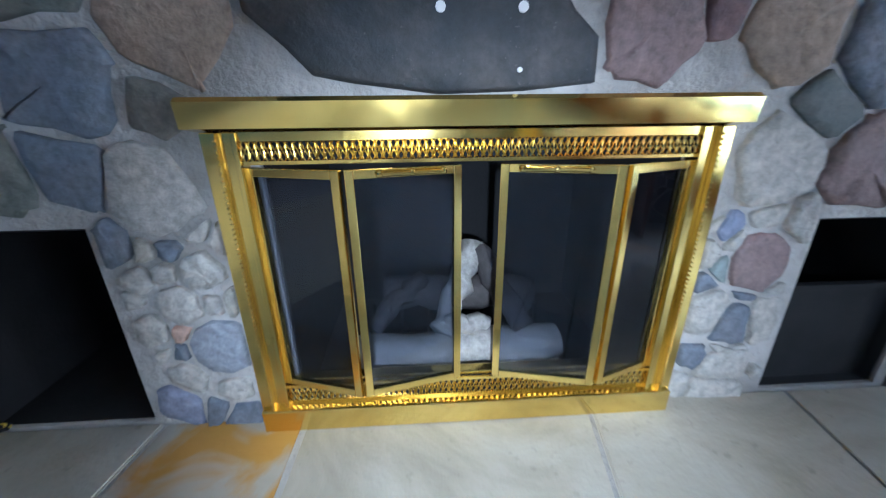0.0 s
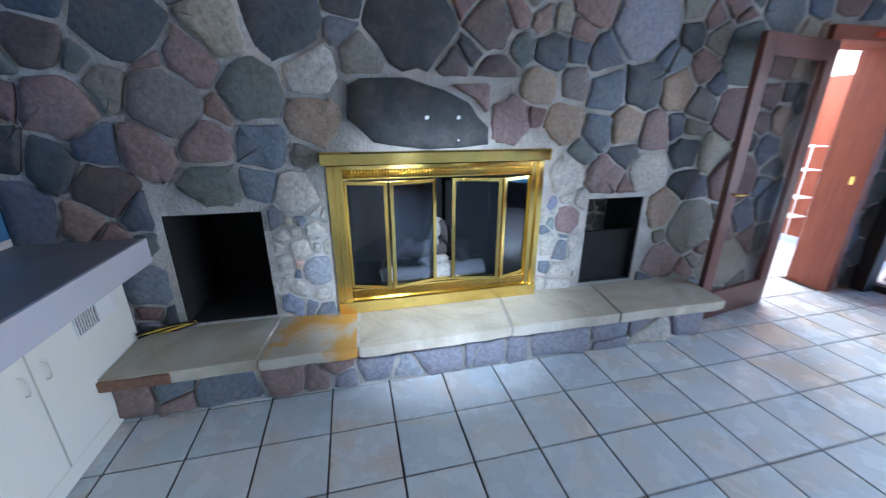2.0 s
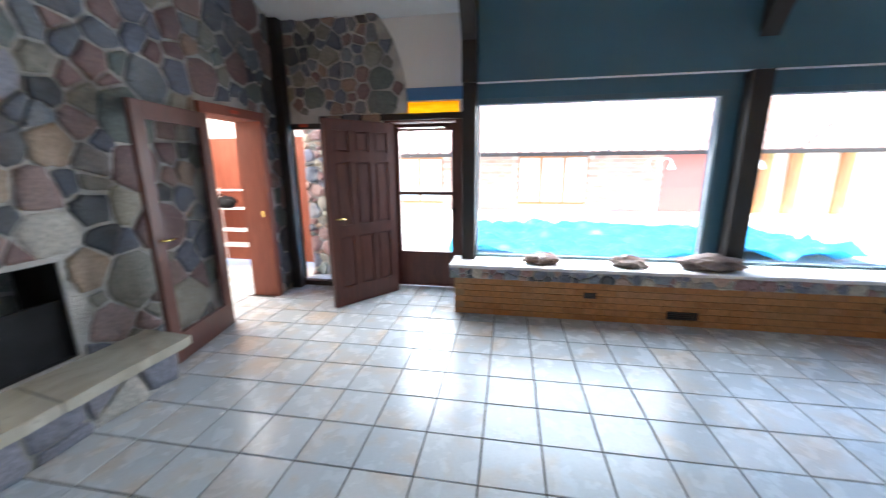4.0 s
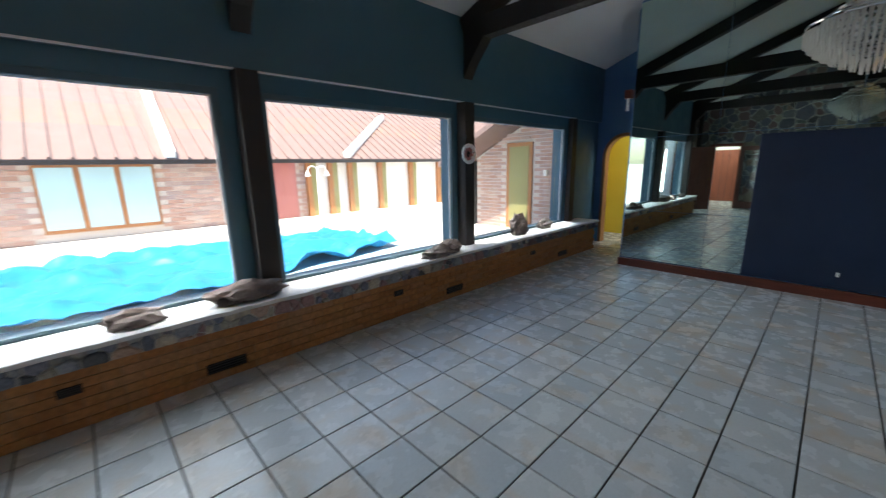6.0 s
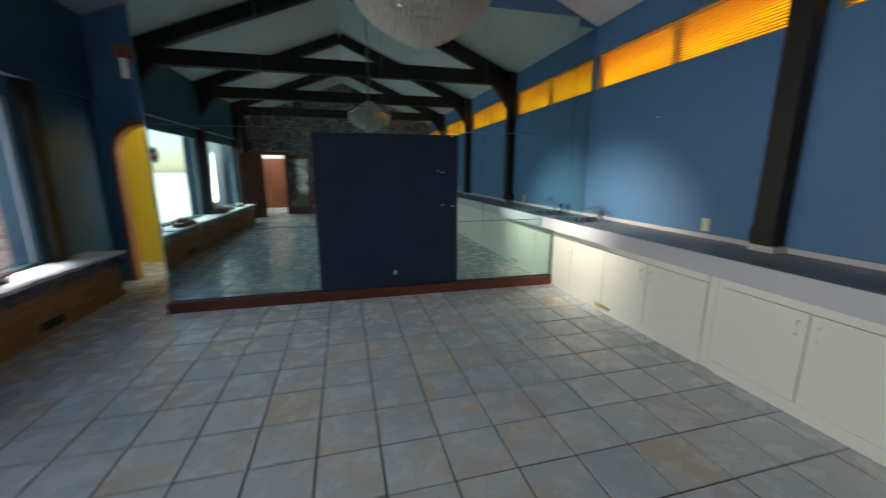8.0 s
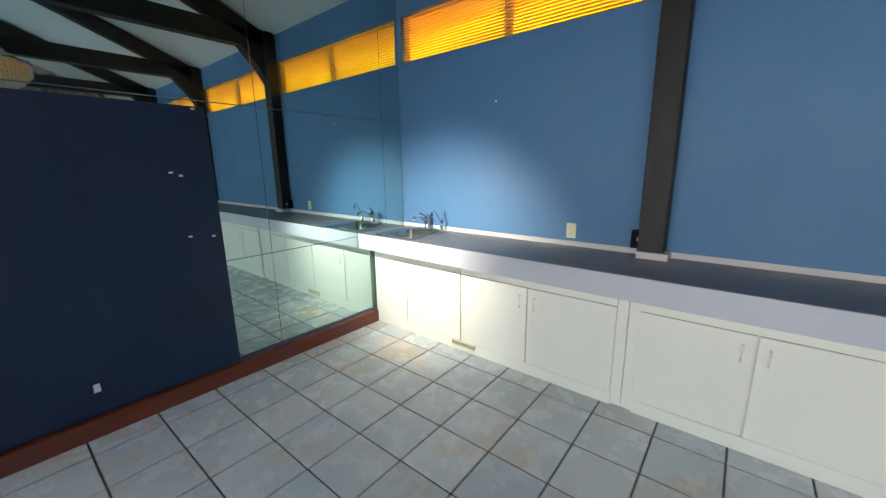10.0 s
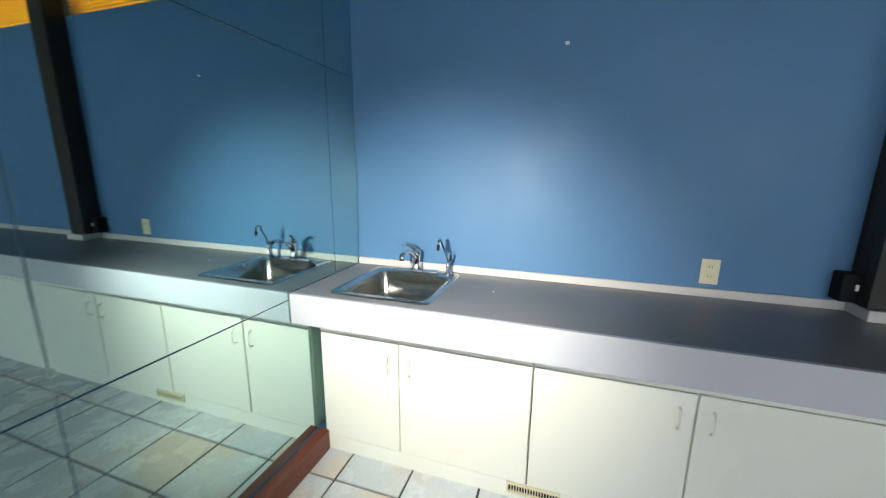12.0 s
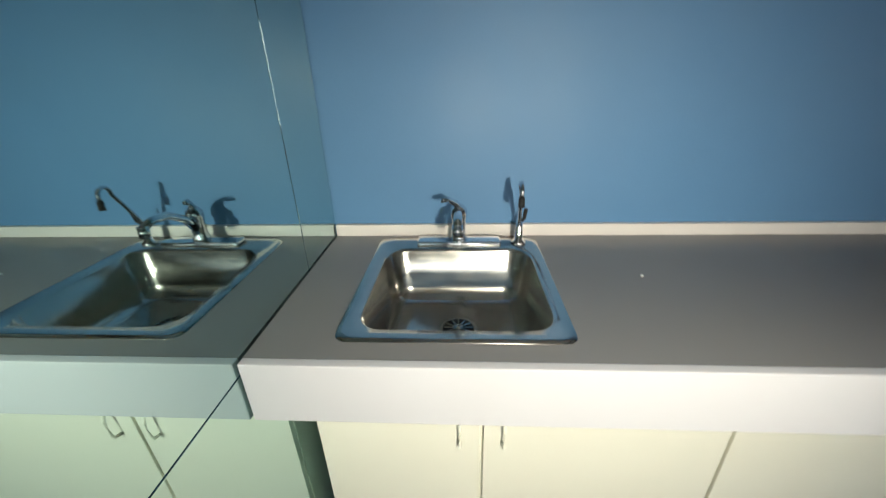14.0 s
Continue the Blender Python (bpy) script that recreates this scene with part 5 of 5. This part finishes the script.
# ---- passage room beyond the doorway ----
structure(part("wall_passage_back", box(2.0, 5.4, 2.6, 2.7, 0, 2.0), M["red_wood"]), "red-brown wood-panelled wall", "wall")
structure(part("wall_passage_top", box(2.0, 5.4, 2.6, 2.7, 2.0, 2.9), M["plaster"]), "white plaster upper wall", "wall")
structure(part("wall_passage_west", box(1.95, 2.05, 0.29, 2.6, 0, 2.9), M["plaster"]), "white plaster wall", "wall")
structure(part("ceiling_passage", box(1.9, 5.4, 0.31, 2.75, 2.9, 3.0), M["ceiling"]), "white plaster ceiling", "ceiling")
structure(part("wall_passage_east", box(5.3, 5.4, 0.31, 2.6, 0, 2.0), M["red_wood"]), "red-brown wood-panelled wall", "wall")
structure(part("wall_passage_east_top", box(5.3, 5.4, 0.31, 2.6, 2.0, 2.9), M["plaster"]), "white plaster upper wall", "wall")
for k in range(14):
    x = 2.05 + k * 0.2
    structure(part("trim_batten", box(x, x + 0.012, 2.592, 2.6, 0, 2.0), M["door_wood"]), "thin dark groove batten of the panelled wall", "trim")
rack = thing("wire_shelf", (5.1, 1.6, 0.0), "white wire shelf rack against the panelled wall", "shelf")
for z in (0.30, 0.55, 0.90, 1.19):
    bm = bmesh.new()
    for k in range(6):
        tube([(4.98 + 0.055 * k, 1.25, z), (4.98 + 0.055 * k, 1.95, z)], 0.006, 6, bm)
    part("shelf", bm, M["white_plastic"], rack)
for x in (4.98, 5.255):
    for y in (1.25, 1.95):
        part("upright", tube([(x, y, 0.0), (x, y, 1.22)], 0.009, 8), M["white_plastic"], rack)
bag = thing("black_bag", (5.1, 1.7, 0.907), "slumped black bag on the wire shelf", "bag")
bm = bmesh.new()
bmesh.ops.create_icosphere(bm, subdivisions=3, radius=1)
for v in bm.verts:
    d = v.co.normalized()
    k = 1 + 0.3 * noise.noise(d * 2)
    v.co = Vector((5.1 + d.x * 0.11 * k, 1.72 + d.y * 0.17 * k, 1.0 + max(d.z, -0.9) * 0.1 * k))
part("body", bm, M["black"], bag, smooth=True)
part("strap", tube([(5.02, 1.62, 1.06), (5.0, 1.7, 1.14), (5.02, 1.8, 1.06)], 0.008, 6), M["black"], bag)

# ---- chandelier ----
CX, CY = 0.42, -7.64
ch = thing("chandelier", (CX, CY, 2.09), "tiered crystal chandelier of clear hanging prisms", "chandelier")
part("canopy", lathe([(0.07, 0.0), (0.06, 0.03), (0.02, 0.05)], (CX, CY, 4.27), 20), M["chrome"], ch, smooth=True)
part("stem", tube([(CX, CY, 4.28), (CX, CY, 2.40)], 0.012, 8), M["chrome"], ch)
pm = bmesh.new()
bmesh.ops.create_cone(pm, segments=4, radius1=0.006, radius2=0.011, depth=0.085, cap_ends=True)
prism_me = bpy.data.meshes.new("prism")
pm.to_mesh(prism_me)
pm.free()
prism_me.materials.append(M["crystal"])
tiers = ((0.34, 2.36, 74), (0.315, 2.325, 66), (0.28, 2.29, 58), (0.24, 2.26, 50), (0.195, 2.23, 40), (0.145, 2.20, 30), (0.09, 2.175, 18), (0.045, 2.15, 9))
for r, z, n in tiers:
    band = part("tier", tube([(CX + r * math.cos(a), CY + r * math.sin(a), z + 0.07) for a in (2 * math.pi * q / 40 for q in range(41))], 0.008, 6), M["chrome"], ch, "chrome tier ring")
    for q in range(n):
        a = 2 * math.pi * (q + 0.5 * (n % 4 == 0)) / n
        p = placed("crystal", prism_me, band)
        p.matrix_basis = pose(CX + r * math.cos(a), CY + r * math.sin(a), z, 0, 0, math.degrees(a) + 45)
for r, z in ((0.26, 2.42), (0.20, 2.465), (0.14, 2.51), (0.08, 2.555)):
    part("tier", tube([(CX + r * math.cos(a), CY + r * math.sin(a), z + 0.05) for a in (2 * math.pi * q / 30 for q in range(31))], 0.008, 6), M["chrome"], ch)
    for q in range(int(r * 190)):
        a = 2 * math.pi * q / int(r * 190)
        p = placed("crystal", prism_me, ch)
        p.matrix_basis = pose(CX + r * math.cos(a), CY + r * math.sin(a), z, 0, 0, math.degrees(a) + 45)
        p.matrix_parent_inverse = ch.matrix_basis.inverted()
for k in range(6):
    a = 2 * math.pi * k / 6
    part("lamp_bulb", lathe([(0.012, 0), (0.022, 0.03), (0.018, 0.06), (0.005, 0.08)], (CX + 0.17 * math.cos(a), CY + 0.17 * math.sin(a), 2.36), 12), M["white_plastic"], ch, smooth=True)
    part("arm", tube([(CX, CY, 2.45), (CX + 0.17 * math.cos(a), CY + 0.17 * math.sin(a), 2.36)], 0.008, 6), M["chrome"], ch)

# small white flecks lying on the floor and the counter
for x, y, z, k in ((1.62, -1.02, 0.001, 1.0), (1.95, -9.0, 0.001, 1.0), (-1.93, -9.08, ZC + 0.001, 0.35)):
    f = thing("paint_fleck", (x, y, z), "small white paint fleck lying loose", "paint fleck", "paint flecks")
    part("flake", prism([(x - 0.014 * k, y - 0.006 * k), (x + 0.002 * k, y - 0.011 * k), (x + 0.013 * k, y - 0.003 * k), (x + 0.007 * k, y + 0.009 * k), (x - 0.008 * k, y + 0.007 * k)], z, z + 0.003, lambda u, v, a: (u, v, a)), M["white_plastic"], f)

# cables on the hearth
cab = thing("cable_bundle", (-1.55, -0.12, 0.32), "tangle of black and yellow cables lying on the hearth", "cables")
rng = random.Random(3)
for k in range(5):
    pts = [(-1.74 + 0.055 * q, -0.10 + 0.018 * q + 0.012 * math.sin(q * 1.3 + k), 0.330 + 0.006 * k + 0.008 * abs(math.sin(q + k))) for q in range(6)]
    part("cable", tube(pts, 0.006, 8), M["wire_yellow" if k in (1, 3) else "wire_black"], cab, smooth=True)

# ---- courtyard ----
ground = bmesh.new()
box(XD + 0.3, 400, -400, 400, -0.35, -0.12, bm=ground), box(-400, XD + 0.3, -400, -13.2, -0.35, -0.12, bm=ground), box(-400, XD + 0.3, 3.2, 400, -0.35, -0.12, bm=ground), box(-400, XW - 0.1, -13.2, 3.2, -0.35, -0.12, bm=ground)
structure(part("ground", ground, M["concrete"]), "pale sunlit concrete courtyard", "ground")
pool = structure(part("pool_basin", box(6.2, 10.7, -9.0, -1.5, -0.119, -0.10), M["pool"]), "pale blue empty pool", "pool")
tp = thing("pool_tarp", (8.2, -5.2, -0.1), "crumpled bright blue tarpaulin over the pool", "tarpaulin")
bm = bmesh.new()
bmesh.ops.create_grid(bm, x_segments=50, y_segments=60, size=1)
for v in bm.verts:
    u, w = v.co.x, v.co.y
    v.co = Vector((8.2 + 1.8 * u * (1 - 0.28 * max(-w, 0)) + 0.15 * noise.noise(Vector((w * 2, 0, 3))), -5.2 + 3.5 * w + 0.15 * noise.noise(Vector((u * 2, 5, 0))), -0.095 + 0.34 * abs(noise.noise(Vector((u * 2.2, w * 3.4, 0)))) + 0.22 * abs(noise.noise(Vector((u * 5 + w * 3, w * 7 - u * 2, 2))))))
part("sheet", bm, M["tarp"], tp, smooth=True)
XO = 14.0
hs = thing("opposite_wing", (XO, -6, -0.12), "single-storey brick wing with a low pink ribbed roof", "house")
part("wall", box(XO, XO + 0.3, -26, 12, -0.12, 2.0), M["brick_mortar"], hs)


def bricks(parent, place, length, height, holes, w=0.4, h=0.13, within=lambda u, v: True):
    bm = bmesh.new()
    for r in range(int(height / h)):
        for c in range(int(length / w) + 1):
            u0 = c * w - (w / 2 if r % 2 else 0)
            if not within(u0 + w / 2, (r + 0.5) * h) or u0 < -0.01 or any(a - 0.05 < u0 + w / 2 < b + 0.05 and z0 < (r + 0.5) * h < z1 for a, b, z0, z1 in holes):
                continue
            box(u0 + 0.01, u0 + w - 0.01, -0.012, 0.01, r * h + 0.008, (r + 1) * h - 0.008, bm=bm, m=place)
    tagged(part("bricks", bm, M["far_brick"], parent), "pinkish brown bricks", kind="stuff")


west_face = Matrix.Translation((XO, 12, -0.12)) @ Matrix.Rotation(radians(-90), 4, "Z")
openings = [(9.5, 12.2, 0, 1.9), (15.0, 17.4, 0, 1.9), (19.85, 21.45, 0, 2.0)]
bricks(hs, west_face, 22, 2.1, openings)
part("wall", box(XO - 0.02, XO - 0.001, -26, -10.2, -0.12, 2.0), M["plaster"], hs, "white rendered wall")
for u0, u1, nm in ((9.5, 12.2, "window"), (15.0, 17.4, "window"), (19.85, 21.45, "door")):
    y1, y0 = 12 - u0, 12 - u1
    w = part(nm, box(XO - 0.06, XO - 0.021, y0, y1, -0.1 if nm == "door" else 0.1, 1.85), M["red_door" if nm == "door" else "orange_wood"], hs, "red double door" if nm == "door" else "orange-framed window")
    for q in range(3):
        a0 = y0 + (y1 - y0) * q / 3 + 0.06
        part("pane", box(XO - 0.07, XO - 0.061, a0, y0 + (y1 - y0) * (q + 1) / 3 - 0.06, 0.2, 1.75), M["red_door"] if nm == "door" else M["pool"], w)
for y in (-9.95, -10.8, -11.65, -13.05, -14.7, -16.4, -18.2, -20.1, -22.0):
    part("post", box(XO - 0.2, XO - 0.021, y - 0.02, y + 0.15, -0.12, 1.95), M["orange_wood"], hs, "orange-stained timber pilaster")
    part("pilaster", box(XO - 0.16, XO - 0.021, y - 0.24, y - 0.02, -0.12, 1.95), M["olive"], hs, "olive painted pilaster face")
EAVE = 1.86
bm = bmesh.new()
prism([(XO - 0.7, EAVE), (XO + 4.5, EAVE + 3.0), (XO + 4.5, EAVE + 3.1), (XO - 0.7, EAVE + 0.08)], -26, 12, ON_Y, bm)
roof = part("roof", bm, M["roof_pink"], hs)
slope = math.degrees(math.atan2(3.0, 5.2))
for k in range(94):
    y = 11.8 - 0.4 * k
    part("rib", box(0, 6.0, -0.03, 0.03, 0.0, 0.06, m=pose(XO - 0.7, y, EAVE + 0.075, 0, -slope, 0)), M["roof_pink"], roof)
part("gutter", box(XO - 0.78, XO - 0.69, -26, 12, EAVE - 0.06, EAVE + 0.06), M["frame_dark"], hs)
# pale rake boards that cross the roof
for ya, yb, run in ((-11.2, -15.2, 3.4), (-5.75, -5.95, 4.6)):
    l, turn = math.hypot(run, yb - ya, run * 3.0 / 5.2), math.degrees(math.atan2(yb - ya, run))
    up = math.degrees(math.asin(run * 3.0 / 5.2 / l))
    part("rake_board", box(0, l, -0.12, 0.12, 0.05, 0.26, m=Matrix.Translation((XO - 0.7, ya, EAVE + 0.06)) @ Matrix.Rotation(radians(turn), 4, "Z") @ Matrix.Rotation(radians(-up), 4, "Y")), M["plaster"], hs, "pale rake board")


def garden_lamp(x, y):
    g = thing("garden_lamp", (x, y, -0.12), "white double-arm garden lamp with bell shades", "lamp post", "garden lamps")
    part("pole", tube([(x, y, -0.12), (x, y, 1.55)], 0.03, 10, taper=[1.3, 0.9]), M["frame_white"], g)
    for s in (-1, 1):
        hook = [(x, y + s * (0.16 - 0.16 * math.cos(a)), 1.5 + 0.18 * math.sin(a)) for a in (math.pi * q / 8 for q in range(9))]
        part("arm", tube(hook, 0.015, 8), M["frame_white"], g)
        part("shade", lathe([(0.03, 0.02), (0.05, -0.04), (0.10, -0.13), (0.095, -0.135)], (x, y + s * 0.32, 1.5), 14), M["white_plastic"], g, smooth=True)


garden_lamp(11.6, -6.9)
garden_lamp(11.9, -9.3)
# side wing
YS = -12.3
ws = thing("side_wing", (9, YS, -0.12), "brick side wing with an orange-framed glass door", "house")
part("wall", prism([(4.6, -0.12), (7.85, -0.12), (7.85, 1.80), (5.7, 2.85), (4.6, 2.85)], YS - 0.3, YS, ON_Y), M["brick_mortar"], ws)
bricks(ws, Matrix.Translation((7.85, YS, -0.12)) @ Matrix.Rotation(radians(180), 4, "Z"), 3.2, 2.9, [(0.95, 2.0, 0, 2.3)], 0.3, 0.09, lambda u, v: v < 1.9 + u * 0.49)
d = part("door", box(5.95, 6.75, YS + 0.0, YS + 0.05, -0.1, 2.15), M["orange_wood"], ws, "orange-stained door frame")
part("pane", box(6.05, 6.65, YS + 0.05, YS + 0.06, 0.05, 2.05), M["olive"], d, "olive curtained glass")
part("wall_lamp", box(5.5, 5.6, YS + 0.013, YS + 0.08, 1.3, 1.45, 0.01), M["white_plastic"], ws, "white wall box")
bm = prism([(8.45, 1.56), (5.7, 2.90), (4.6, 2.90), (4.6, 3.02), (5.72, 3.02), (8.45, 1.70)], YS + 1.0, YS - 0.5, ON_Y)
part("roof", bm, M["roof_pink"], ws, "pink overhanging gable roof")
part("corner_post", box(7.86, 7.98, YS - 0.06, YS + 0.06, -0.12, 1.72), M["frame_dark"], ws, "dark corner post")
part("side_panel", box(7.98, 8.6, YS - 0.9, YS - 0.8, -0.12, 1.72), M["red_door"], ws, "faded red panel")
# rough stone pier outside the glass side panel
pr = thing("stone_pier", (5.2, 0.05, -0.12), "sunlit rubble stone pier outside the glass panel", "stone pier")
part("core", box(5.0, 5.6, -0.25, 0.2, -0.12, 3.0), M["mortar"], pr)
rng = random.Random(21)
masonry(pr, scatter(-0.25, 0.2, -0.1, 2.9, 0.18, rng), [(-1, 0, 0.25), (1, 0, 0.2), (0, -1, 0.12), (0, 1, 2.9)], [], lambda u, v, a: (5.0 + a, u, v), 11, 0.012, 0.05, mat="stone_pale")
masonry(pr, scatter(5.0, 5.6, -0.1, 2.9, 0.18, rng), [(-1, 0, -5.0), (1, 0, 5.6), (0, -1, 0.12), (0, 1, 2.9)], [], lambda u, v, a: (u, -0.25 + a, v), 13, 0.012, 0.05, mat="stone_pale")

# ---- bricks of the bench and floor tiles, last ----
BW, BH = 0.203, 0.0667
bm = box(-0.008, 0.03, -BW / 2 + 0.004, BW / 2 - 0.004, -BH / 2 + 0.004, BH / 2 - 0.004, 0.003)
bme = bpy.data.meshes.new("brick")
bm.to_mesh(bme)
bm.free()
bme.materials.append(M["brick"])
inv = bench.matrix_basis.inverted()
for r in range(6):
    for c in range(42):
        y = -2.25 - BW * (c + (0.5 if r % 2 else 1.0)) + BW / 2
        if -10.8 < y < -2.3:
            b = placed("brick", bme, bench)
            b.matrix_basis = Matrix.Translation((XB, y, BH * (r + 0.5)))
            b.matrix_parent_inverse = inv

TS, TX, TY = 0.334, -0.0107, -0.0446
TURN = Matrix.Rotation(0.010, 4, "Z")
bm = box(-TS / 2 + 0.005, TS / 2 - 0.005, -TS / 2 + 0.005, TS / 2 - 0.005, -0.009, 0.0, 0.003)
tme = bpy.data.meshes.new("tile")
bm.to_mesh(tme)
bm.free()
tme.materials.append(M["tile"])
spots = []
for i in range(-8, 14):
    for j in range(-40, 10):
        x, y = TX + TS * (i + 0.5), TY + TS * (j + 0.5)
        if XW + 0.15 < x < XD + 0.3 and -13.2 < y < 3.0 and not (0.1 < y < 0.27 and not 2.9 < x < 3.75):
            spots.append((x, y))
spots.sort(key=lambda p: not (-1.8 < p[0] < 2.7 and (-4.6 < p[1] < -0.3 or -9.9 < p[1] < -6.2)))
rt = random.Random(1)
for n, (x, y) in enumerate(spots):
    b = placed("tile", tme, floor)
    b.matrix_basis = TURN @ pose(x, y, rt.uniform(-0.0008, 0.0008), rt.uniform(-0.12, 0.12), rt.uniform(-0.12, 0.12), rt.choice((0, 90, 180, 270)))
